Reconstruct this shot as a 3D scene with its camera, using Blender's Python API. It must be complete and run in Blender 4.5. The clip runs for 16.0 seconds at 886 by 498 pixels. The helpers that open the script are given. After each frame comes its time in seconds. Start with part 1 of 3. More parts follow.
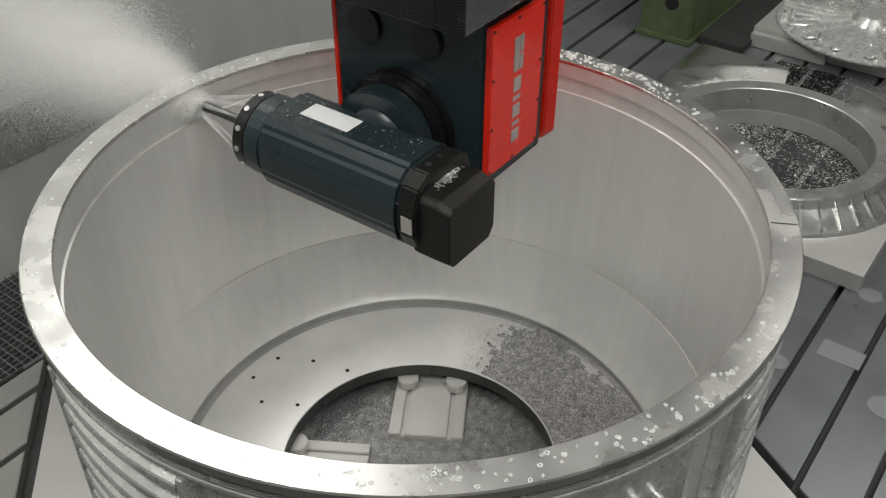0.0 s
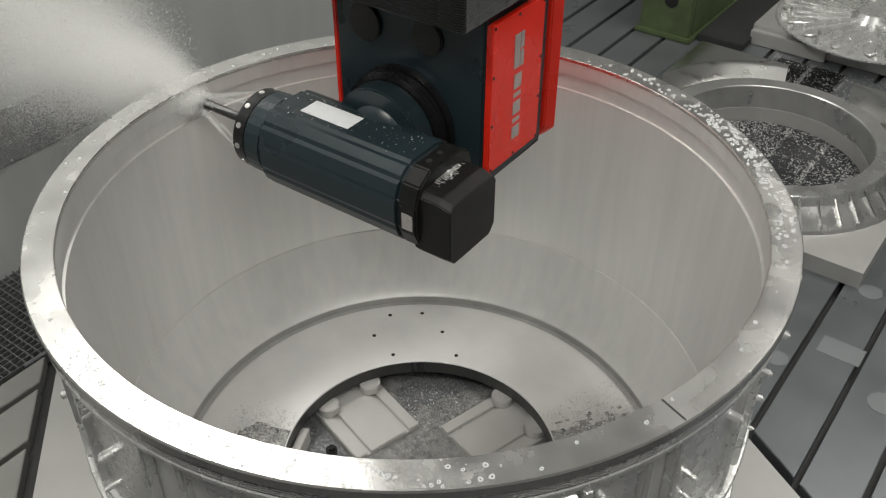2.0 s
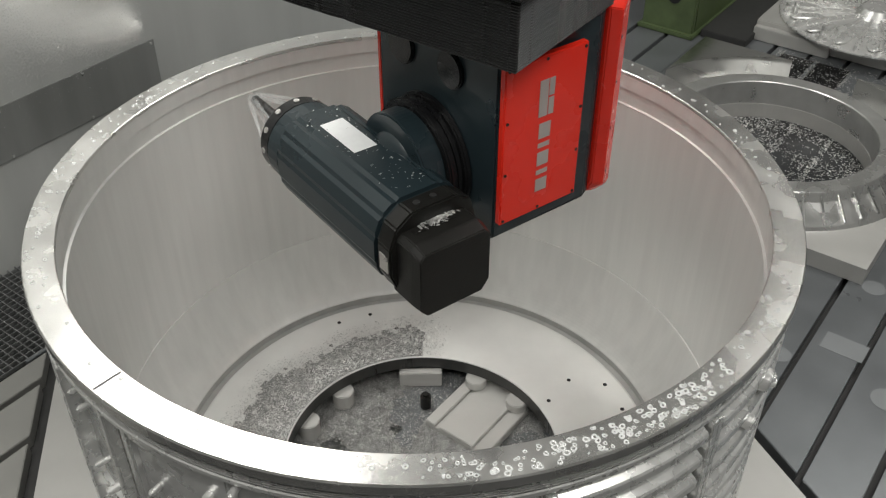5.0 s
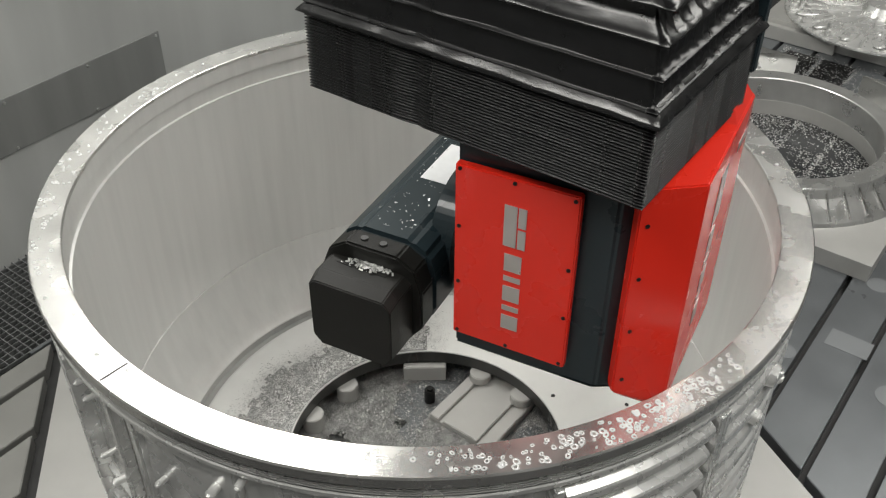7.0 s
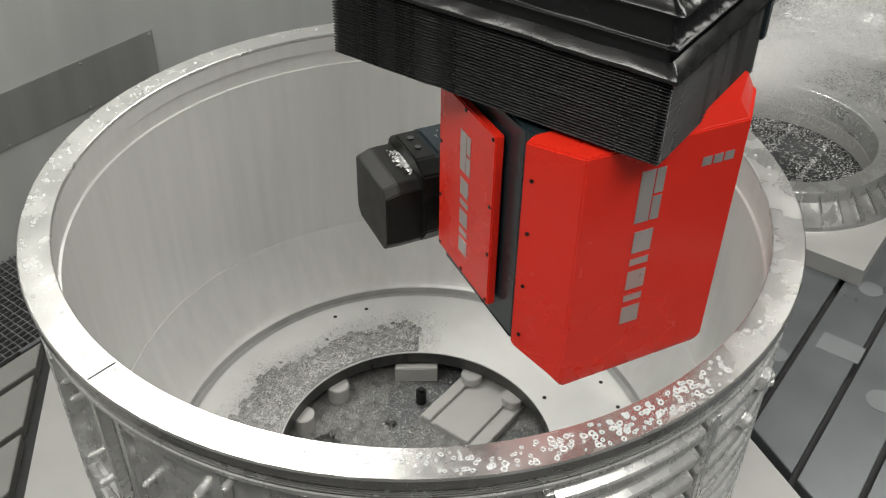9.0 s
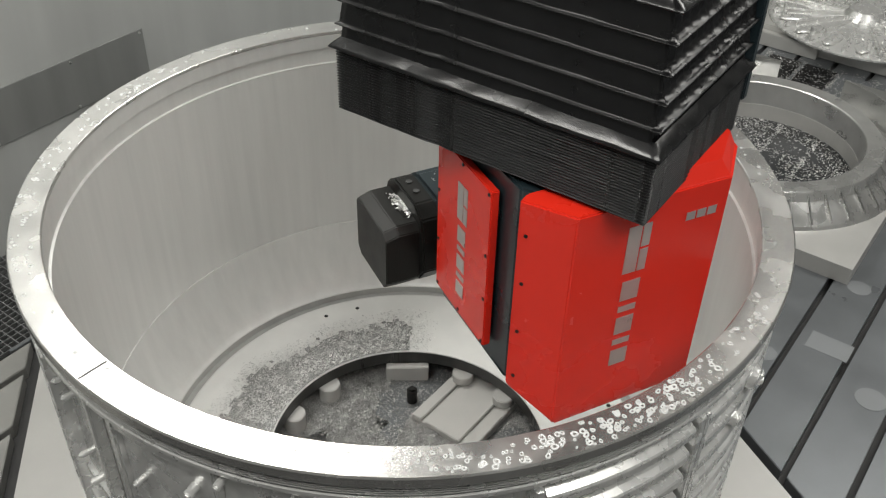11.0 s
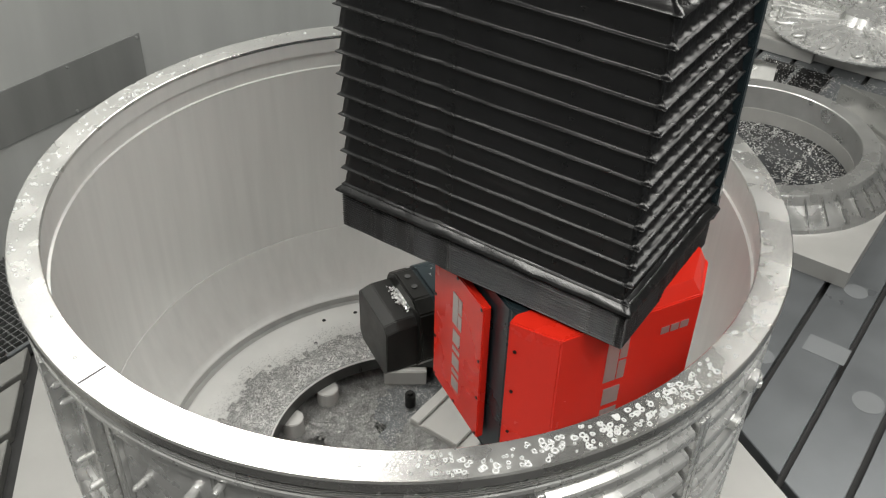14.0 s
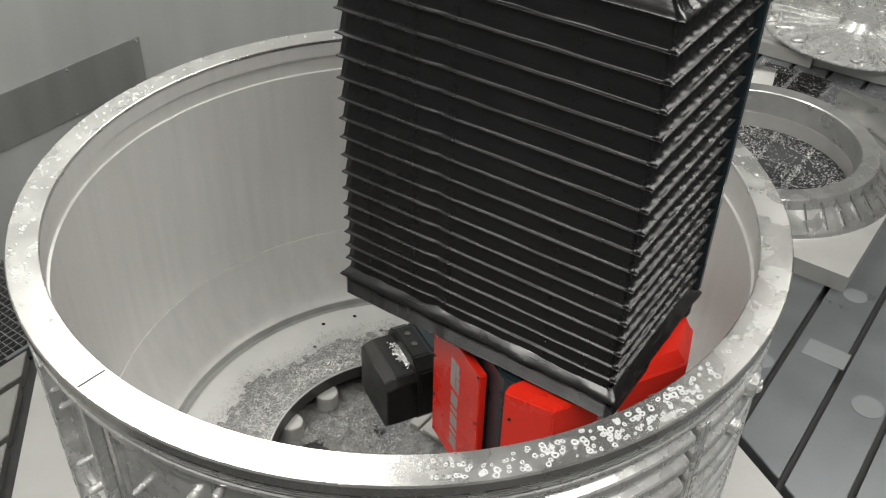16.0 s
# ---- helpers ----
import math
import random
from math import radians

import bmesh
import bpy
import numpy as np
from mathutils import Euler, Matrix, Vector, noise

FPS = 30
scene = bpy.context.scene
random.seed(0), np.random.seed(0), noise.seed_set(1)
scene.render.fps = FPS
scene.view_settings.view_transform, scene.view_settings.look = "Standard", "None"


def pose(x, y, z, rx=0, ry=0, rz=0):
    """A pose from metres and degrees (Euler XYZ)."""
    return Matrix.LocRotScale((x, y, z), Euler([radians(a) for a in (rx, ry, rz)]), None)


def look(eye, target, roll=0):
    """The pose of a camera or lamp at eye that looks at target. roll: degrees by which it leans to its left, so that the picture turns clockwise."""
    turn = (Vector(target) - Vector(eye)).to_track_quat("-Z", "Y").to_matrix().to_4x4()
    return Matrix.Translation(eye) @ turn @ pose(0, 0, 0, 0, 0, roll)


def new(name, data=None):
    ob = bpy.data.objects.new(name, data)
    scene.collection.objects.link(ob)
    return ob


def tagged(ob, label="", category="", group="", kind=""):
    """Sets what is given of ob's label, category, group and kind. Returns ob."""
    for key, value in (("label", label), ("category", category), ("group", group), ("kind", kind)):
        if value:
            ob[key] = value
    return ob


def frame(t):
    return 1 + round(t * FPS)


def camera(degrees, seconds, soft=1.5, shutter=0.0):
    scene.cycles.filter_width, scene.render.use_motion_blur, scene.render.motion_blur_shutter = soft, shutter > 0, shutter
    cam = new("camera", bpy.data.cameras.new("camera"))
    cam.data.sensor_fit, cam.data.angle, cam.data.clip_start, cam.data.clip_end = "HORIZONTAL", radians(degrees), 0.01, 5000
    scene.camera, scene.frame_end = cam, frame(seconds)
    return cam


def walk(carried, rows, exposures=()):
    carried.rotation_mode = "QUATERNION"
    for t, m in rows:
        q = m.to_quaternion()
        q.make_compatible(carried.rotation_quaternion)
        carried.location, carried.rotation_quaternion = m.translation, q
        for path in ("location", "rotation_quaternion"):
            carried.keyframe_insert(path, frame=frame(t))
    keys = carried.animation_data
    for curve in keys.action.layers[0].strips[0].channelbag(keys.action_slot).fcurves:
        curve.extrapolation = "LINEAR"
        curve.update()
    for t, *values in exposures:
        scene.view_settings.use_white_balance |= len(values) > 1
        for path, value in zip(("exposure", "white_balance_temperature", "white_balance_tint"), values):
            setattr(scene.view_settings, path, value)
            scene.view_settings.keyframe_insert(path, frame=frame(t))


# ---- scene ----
# The milling head dips into a turning aluminium casing. z = 0 is the casing's top face; the table is 1.25 m below.
CAMERA_ROWS = (
    (0.0, 0.0047, -2.1133, 1.4321, 1.965, 37.544, 0.249),
    (0.5, 0.0034, -2.1161, 1.4303, 1.985, 37.540, 0.245),
    (1.0, 0.0006, -2.1171, 1.4300, 2.018, 37.572, 0.256),
    (1.5, -0.0009, -2.1181, 1.4299, 2.031, 37.607, 0.241),
    (2.0, 0.0019, -2.1203, 1.4301, 1.980, 37.619, 0.178),
    (2.5, 0.0047, -2.1214, 1.4313, 1.922, 37.637, 0.136),
    (3.0, 0.0063, -2.1218, 1.4319, 1.869, 37.654, 0.117),
    (3.5, 0.0070, -2.1224, 1.4299, 1.809, 37.644, 0.090),
    (4.0, 0.0072, -2.1219, 1.4253, 1.747, 37.614, 0.039),
    (6.5, -0.0030, -2.1162, 1.4152, 1.641, 38.062, 0.166),
    (7.0, -0.0081, -2.1185, 1.4124, 1.658, 38.029, 0.362),
    (7.5, -0.0080, -2.1180, 1.4110, 1.706, 37.970, 0.561),
    (8.0, -0.0061, -2.1157, 1.4097, 1.799, 37.948, 0.741),
    (8.5, -0.0037, -2.1131, 1.4089, 1.943, 37.979, 0.894),
    (9.0, -0.0000, -2.1144, 1.4077, 2.080, 37.947, 1.014),
    (11.5, -0.0026, -2.1197, 1.4093, 2.948, 37.949, 1.494),
    (12.0, -0.0036, -2.1207, 1.4106, 3.045, 37.889, 1.500),
    (12.5, -0.0052, -2.1218, 1.4120, 3.111, 37.845, 1.506),
    (13.0, -0.0069, -2.1222, 1.4120, 3.120, 37.795, 1.502),
    (13.5, -0.0088, -2.1210, 1.4109, 3.121, 37.754, 1.527),
    (14.0, -0.0096, -2.1199, 1.4104, 3.118, 37.712, 1.551),
    (14.5, -0.0097, -2.1197, 1.4104, 3.110, 37.652, 1.563),
    (15.0, -0.0104, -2.1193, 1.4108, 3.113, 37.594, 1.590),
    (15.5, -0.0112, -2.1188, 1.4108, 3.138, 37.541, 1.621),
    (16.0, -0.0128, -2.1183, 1.4095, 3.203, 37.482, 1.673),
)
cam = camera(50.0, 16.0, soft=1.2)
walk(cam, [(t, pose(x, y, z, 90 - p, 0, -w) @ pose(0, 0, 0, 0, 0, r)) for t, x, y, z, w, p, r in CAMERA_ROWS],
     exposures=((0, -.13), (4.2, -.10), (6.5, .10), (9.0, .12), (12.0, .22), (16.0, .30)))

FLOOR = -1.25          # table surface
AXIS = 52.0            # the machine's long axis, degrees from x
# rest angle of the turntable, seconds and degrees
TURN = ((0, 122.1), (0.5, 116.4), (1.0, 106.7), (1.5, 92.8), (2.0, 74.6), (2.5, 52.6), (3.0, 32.0), (3.5, 16.2), (4.0, 6.0),
        (4.4, 1.2), (4.8, 0.0), (16.0, 0.0))
# ram: seconds, x, y, height of the bellows' foot, turn of the fork
RAM = ((0, .056, .455, .439, 52.4), (4.2, .056, .455, .439, 52.4), (4.8, .12, .30, .441, 41), (5.4, .22, .03, .444, 22), (6.0, .30, -.17, .446, 4), (6.3, .316, -.228, .446, -3.5),
       (6.5, .318, -.262, .442, -9.5), (7.0, .311, -.317, .434, -28.2), (7.5, .300, -.311, .447, -44.5), (8.0, .318, -.250, .458, -61.0), (8.5, .345, -.214, .459, -65.4), (9.0, .375, -.203, .456, -66.4),
       (9.5, .390, -.190, .448, -66.4), (10.0, .393, -.186, .405, -66.4), (11.0, .394, -.185, .303, -66.4), (11.5, .394, -.185, .249, -66.4), (12.0, .394, -.185, .195, -66.4), (13.0, .394, -.185, .090, -66.4), (14.0, .394, -.185, -.019, -66.4),
       (15.0, .395, -.186, -.125, -66.4), (16.0, .395, -.187, -.230, -66.4))


def at(table, t):
    """The row of a table at t, between two rows in a straight line."""
    for a, b in zip(table, table[1:]):
        if t <= b[0]:
            s = (t - a[0]) / (b[0] - a[0])
            return [p + (q - p) * s for p, q in zip(a[1:], b[1:])]
    return list(table[-1][1:])


# ---- world and lamps ----
world = bpy.data.worlds.new("workshop_air")
scene.world = world
world.use_nodes = True
world.node_tree.nodes["Background"].inputs[0].default_value = (0.86, 0.89, 0.90, 1)
world.node_tree.nodes["Background"].inputs[1].default_value = 0.5
scene.view_settings.exposure = 0.0


def area_lamp(name, where, target, sx, sy, watts, colour=(1, .985, .93)):
    data = bpy.data.lights.new(name, "AREA")
    data.shape, data.size, data.size_y, data.energy, data.color = "RECTANGLE", sx, sy, watts, colour
    ob = new(name, data)
    ob.matrix_world = look(where, target)
    return ob


area_lamp("ceiling_lamp", (1.3, -2.5, 3.6), (.1, 0, -.3), 2.8, 1.4, 104)
area_lamp("ceiling_lamp", (-2.0, -1.7, 3.4), (0, -.2, .2), 2.0, .7, 72)
area_lamp("ceiling_lamp", (3.5, 1.7, 3.6), (1.6, 1.6, -1), 3.0, 1.4, 120)
area_lamp("ceiling_lamp", (-1.35, 1.55, 2.9), (-.7, .6, -.6), 2.0, .7, 88)

# ---- materials ----


def material(name, colour, rough=.5, metal=0.0, vary=.15, scale=30.0, bump=.1, bump_scale=120.0, rough_vary=.12, alpha=1.0, stretch=(1, 1, 1), coat=0.0):
    """Principled surface with colour and gloss that vary at two scales, and fine relief."""
    m = bpy.data.materials.new(name)
    m.use_nodes = True
    nt = m.node_tree
    n, l = nt.nodes, nt.links
    b = n["Principled BSDF"]
    co = n.new("ShaderNodeTexCoord")
    mp = n.new("ShaderNodeMapping")
    mp.inputs["Scale"].default_value = stretch
    l.new(co.outputs["Object"], mp.inputs[0])
    t1 = n.new("ShaderNodeTexNoise")
    t1.inputs["Scale"].default_value, t1.inputs["Detail"].default_value = scale, 6
    t2 = n.new("ShaderNodeTexNoise")
    t2.inputs["Scale"].default_value, t2.inputs["Detail"].default_value = scale / 9, 4
    for t in (t1, t2):
        l.new(mp.outputs[0], t.inputs["Vector"])
    add = n.new("ShaderNodeMath")
    add.operation = "ADD"
    l.new(t1.outputs[0], add.inputs[0])
    l.new(t2.outputs[0], add.inputs[1])
    ramp = n.new("ShaderNodeMapRange")
    ramp.inputs[1].default_value, ramp.inputs[2].default_value = .65, 1.35
    ramp.inputs[3].default_value, ramp.inputs[4].default_value = 1 - vary, 1 + vary
    l.new(add.outputs[0], ramp.inputs[0])
    mul = n.new("ShaderNodeVectorMath")
    mul.operation = "SCALE"
    mul.inputs[0].default_value = colour
    l.new(ramp.outputs[0], mul.inputs["Scale"])
    l.new(mul.outputs[0], b.inputs["Base Color"])
    rr = n.new("ShaderNodeMapRange")
    rr.inputs[1].default_value, rr.inputs[2].default_value = .65, 1.35
    rr.inputs[3].default_value, rr.inputs[4].default_value = max(.02, rough - rough_vary), min(1, rough + rough_vary)
    l.new(add.outputs[0], rr.inputs[0])
    l.new(rr.outputs[0], b.inputs["Roughness"])
    b.inputs["Metallic"].default_value = metal
    b.inputs["Alpha"].default_value = alpha
    b.inputs["Coat Weight"].default_value = coat
    if bump:
        t3 = n.new("ShaderNodeTexNoise")
        t3.inputs["Scale"].default_value, t3.inputs["Detail"].default_value = bump_scale, 3
        l.new(mp.outputs[0], t3.inputs["Vector"])
        bp = n.new("ShaderNodeBump")
        bp.inputs["Strength"].default_value, bp.inputs["Distance"].default_value = bump, .004
        l.new(t3.outputs[0], bp.inputs["Height"])
        l.new(bp.outputs[0], b.inputs["Normal"])
    return m




def turned(m, amount):
    """Lathe marks: the gloss is drawn out across the rings about the upright axis."""
    n, l = m.node_tree.nodes, m.node_tree.links
    tan = n.new("ShaderNodeTangent")
    tan.direction_type, tan.axis = "RADIAL", "Z"
    b = n["Principled BSDF"]
    b.inputs["Anisotropic"].default_value = amount
    l.new(tan.outputs[0], b.inputs["Tangent"])
    return m


ALU = material("machined_aluminium", (.60, .60, .59), .33, .82, .16, 10, .06, 240, .15)
ALU_RIM = turned(material("turned_rim_aluminium", (.64, .635, .62), .26, .92, .12, 9, .05, 200, .12), .45)
ALU_WALL = turned(material("wet_turned_aluminium", (.73, .73, .715), .42, .42, .08, 24, .05, 90, .09, stretch=(1, 1, .07)), .4)
ALU_FLOOR = turned(material("turned_floor_aluminium", (.76, .76, .745), .40, .42, .09, 7, .05, 120, .10), .35)
BORE = material("wet_shaded_bore_aluminium", (.035, .035, .033), .35, .2, .5, 14, .1, 60, .12, stretch=(1, 1, .1))
ALU_DARK = material("dark_aluminium", (.10, .10, .10), .5, .9, .15, 20, .1)
ALU_RIB = material("milled_aluminium", (.78, .78, .77), .27, .66, .1, 25, .1, 160, .08)
ALU_SHINY = material("polished_aluminium", (.72, .72, .71), .17, 1.0, .08, 12, .04, 120, .05)
# Greyer than the floor ring beside it.
CHANNEL = material("grey_channel_aluminium", (.46, .46, .45), .42, .4, .12, 20, .1)
CHIP = material("aluminium_chips", (.62, .62, .61), .42, .7, .6, 320, .0)
CHIP_BED = material("chip_bed", (.27, .27, .265), .55, .3, .6, 300, 1.0, 330, .2)
STEEL = material("table_steel", (.165, .175, .185), .34, .45, .10, 6, .06, 60, .10)
STEEL_PALE = material("pale_ground_steel", (.46, .455, .44), .45, .35, .10, 5, .06, 60, .10)
SLOT = material("slot_steel", (.045, .045, .045), .6, .3, .3, 20)
SHEET = material("painted_sheet", (.50, .51, .50), .42, .25, .10, 7, .05, 20, .10, stretch=(1, 1, .12))
SHEET_DARK = material("dark_splash_sheet", (.25, .255, .25), .40, .3, .18, 9, .06, 20, .10, stretch=(1, 1, .12))
GREEN = material("green_paint", (.075, .105, .045), .5, .0, .3, 12, .2, 60)
RED = material("red_enamel", (.70, .024, .011), .25, 0, .06, 4, .025, 60, .07)
RED.node_tree.nodes["Principled BSDF"].inputs["Specular IOR Level"].default_value = .5
NAVY = material("blue_black_enamel", (.016, .026, .031), .28, 0, .10, 6, .04, 60, .06, coat=.1)
BLACK = material("black_cast_cover", (.0095, .0093, .0085), .36, 0, .2, 20, .1, 200, .08)
GLOSS_BLACK = material("black_anodised", (.012, .012, .013), .2, .2, .15, 20, .04)
RUBBER = material("bellows_cloth", (.0055, .0055, .006), .29, 0, .3, 24, .10, 60, .08)
RUBBER_GLOSS = material("bellows_cloth_taut", (.0075, .0075, .008), .24, 0, .3, 24, .12, 40, .06)
for m, level in ((RUBBER, .36), (BLACK, .26), (NAVY, .38)):
    m.node_tree.nodes["Principled BSDF"].inputs["Specular IOR Level"].default_value = level
LETTER = material("brushed_letter_metal", (.62, .60, .58), .35, .8, .05, 30, .03)
LABEL = material("white_label", (.78, .79, .80), .4, 0, .06, 40, .03)
MESH = material("grating_steel", (.20, .205, .205), .5, .5, .2, 20)
# Near-black for the pit and holes: the shade of their depth as a colour.
DEEP_SHADE = material("deep_shade", (.008, .008, .009), .7, 0, .2, 10)
WALL = material("workshop_wall", (.42, .42, .41), .8, 0, .08, 2, .05)
CEIL = material("workshop_ceiling", (.55, .55, .54), .85, 0, .06, 2, .05)
WATER = material("coolant_foam", (.80, .81, .81), .15, 0, .05, 60, .05, alpha=.72)
TOOL = material("tool_carbide", (.10, .10, .10), .25, .9, .1, 30)

JET = material("coolant_jet_water", (.80, .81, .81), .3, 0, .1, 30, 0, alpha=.16)


def mist_water(name, alpha):
    """Fine drops: they scatter light both ways and cover only part of what lies behind."""
    m = bpy.data.materials.new(name)
    m.use_nodes = True
    n, l = m.node_tree.nodes, m.node_tree.links
    n.remove(n["Principled BSDF"])
    front, through_light, clear = n.new("ShaderNodeBsdfDiffuse"), n.new("ShaderNodeBsdfTranslucent"), n.new("ShaderNodeBsdfTransparent")
    for node in (front, through_light):
        node.inputs[0].default_value = (.90, .90, .89, 1)
    both, veil = n.new("ShaderNodeMixShader"), n.new("ShaderNodeMixShader")
    both.inputs[0].default_value, veil.inputs[0].default_value = .5, alpha
    l.new(front.outputs[0], both.inputs[1])
    l.new(through_light.outputs[0], both.inputs[2])
    l.new(clear.outputs[0], veil.inputs[1])
    l.new(both.outputs[0], veil.inputs[2])
    l.new(veil.outputs[0], n["Material Output"].inputs[0])
    return m


SPRAY = mist_water("coolant_drop_water", .6)
STEEL_LEFT = material("worn_ground_steel", (.27, .268, .255), .45, .3, .14, 5, .06, 60, .10)
CHIP_WET = material("wet_chips", (.36, .36, .35), .42, .6, .6, 300, 0)
WET_FILM = material("wet_dark_steel", (.045, .047, .05), .22, .2, .4, 5, .05, 30, .1)
DRY = material("dry_steel", (.215, .225, .235), .5, .3, .08, 6, .05)

# ---- mesh helpers ----


def link(name, me, mat, parent=None, label="", smooth=False):
    me.materials.append(mat)
    if smooth:
        for p in me.polygons:
            p.use_smooth = True
    ob = new(name, me)
    if parent:
        ob.parent = parent
    if label:
        tagged(ob, label)
    return ob


def part(name, bm, mat, parent=None, label="", smooth=False):
    me = bpy.data.meshes.new(name)
    bm.normal_update()
    bm.to_mesh(me)
    bm.free()
    return link(name, me, mat, parent, label, smooth)


def empty(name, label, category, group="", m=None):
    ob = new(name)
    ob.empty_display_size = .1
    if m is not None:
        ob.matrix_world = m
    return tagged(ob, label, category, group)


def box(bm, x0, x1, y0, y1, z0, z1, bevel=0.0, m=None, seg=2):
    r = bmesh.ops.create_cube(bm, size=1, matrix=Matrix.Translation(((x0 + x1) / 2, (y0 + y1) / 2, (z0 + z1) / 2)) @ Matrix.Diagonal((x1 - x0, y1 - y0, z1 - z0, 1)))
    vs = r["verts"]
    if bevel:
        es = list({e for v in vs for e in v.link_edges})
        out = bmesh.ops.bevel(bm, geom=es, offset=bevel, segments=seg, affect="EDGES", clamp_overlap=True)
        vs = list({v for f in out["faces"] for v in f.verts} | {v for v in vs if v.is_valid})
    if m is not None:
        bmesh.ops.transform(bm, matrix=m, verts=vs)
    return vs


def cyl(bm, r, z0, z1, m=None, n=32, r2=None, bevel=0.0):
    c = bmesh.ops.create_cone(bm, cap_ends=True, segments=n, radius1=r, radius2=r if r2 is None else r2, depth=z1 - z0, matrix=Matrix.Translation((0, 0, (z0 + z1) / 2)))
    vs = c["verts"]
    if bevel:
        es = [e for e in {e for v in vs for e in v.link_edges} if len({round(v.co.z, 5) for v in e.verts}) == 1]
        out = bmesh.ops.bevel(bm, geom=es, offset=bevel, segments=2, affect="EDGES")
        vs = list({v for f in out["faces"] for v in f.verts} | {v for v in vs if v.is_valid})
    if m is not None:
        bmesh.ops.transform(bm, matrix=m, verts=vs)
    return vs


def prism(bm, pts, z0, z1, m=None, bevel=0.0):
    """An upright prism over a plan outline."""
    lo = [bm.verts.new((x, y, z0)) for x, y in pts]
    hi = [bm.verts.new((x, y, z1)) for x, y in pts]
    fs = [bm.faces.new(lo[::-1]), bm.faces.new(hi)]
    for i in range(len(pts)):
        j = (i + 1) % len(pts)
        fs.append(bm.faces.new((lo[i], lo[j], hi[j], hi[i])))
    vs = lo + hi
    bmesh.ops.recalc_face_normals(bm, faces=fs)
    if bevel:
        out = bmesh.ops.bevel(bm, geom=list({e for f in fs for e in f.edges}), offset=bevel, segments=2, affect="EDGES", clamp_overlap=True)
        vs = list({v for f in out["faces"] for v in f.verts} | {v for v in vs if v.is_valid})
    if m is not None:
        bmesh.ops.transform(bm, matrix=m, verts=vs)
    return vs


def lathe(profile, n=192, a0=0.0, a1=360.0, closed=True):
    """A turned body: the closed profile of (radius, height) about z, whole or from a0 to a1 degrees."""
    bm = bmesh.new()
    whole = abs(a1 - a0) >= 360
    k = n if whole else n + 1
    rings = []
    for i in range(k):
        a = radians(a0 + (a1 - a0) * i / n)
        rings.append([bm.verts.new((r * math.cos(a), r * math.sin(a), z)) for r, z in profile])
    m = len(profile)
    for i in range(n):
        p, q = rings[i], rings[(i + 1) % k]
        for j in range(m if closed else m - 1):
            bm.faces.new((p[j], q[j], q[(j + 1) % m], p[(j + 1) % m]))
    if not whole and closed:
        bm.faces.new(rings[0])
        bm.faces.new(rings[-1][::-1])
    bmesh.ops.recalc_face_normals(bm, faces=bm.faces[:])
    return bm


def uv(u, v, z=0.0, turn=0.0):
    """A pose on the machine's axes: u along its table slots, v across."""
    return pose(0, 0, 0, 0, 0, AXIS) @ pose(u, v, z, 0, 0, turn)


UV = uv(0, 0)
turning = []          # what rides on the turntable


# ---- structure: table, slots, grating, walls ----
def near_end(v):
    """Where the plates end at the turntable's eight-sided pit."""
    return min(.965, .94 + (v + .83) * .62)


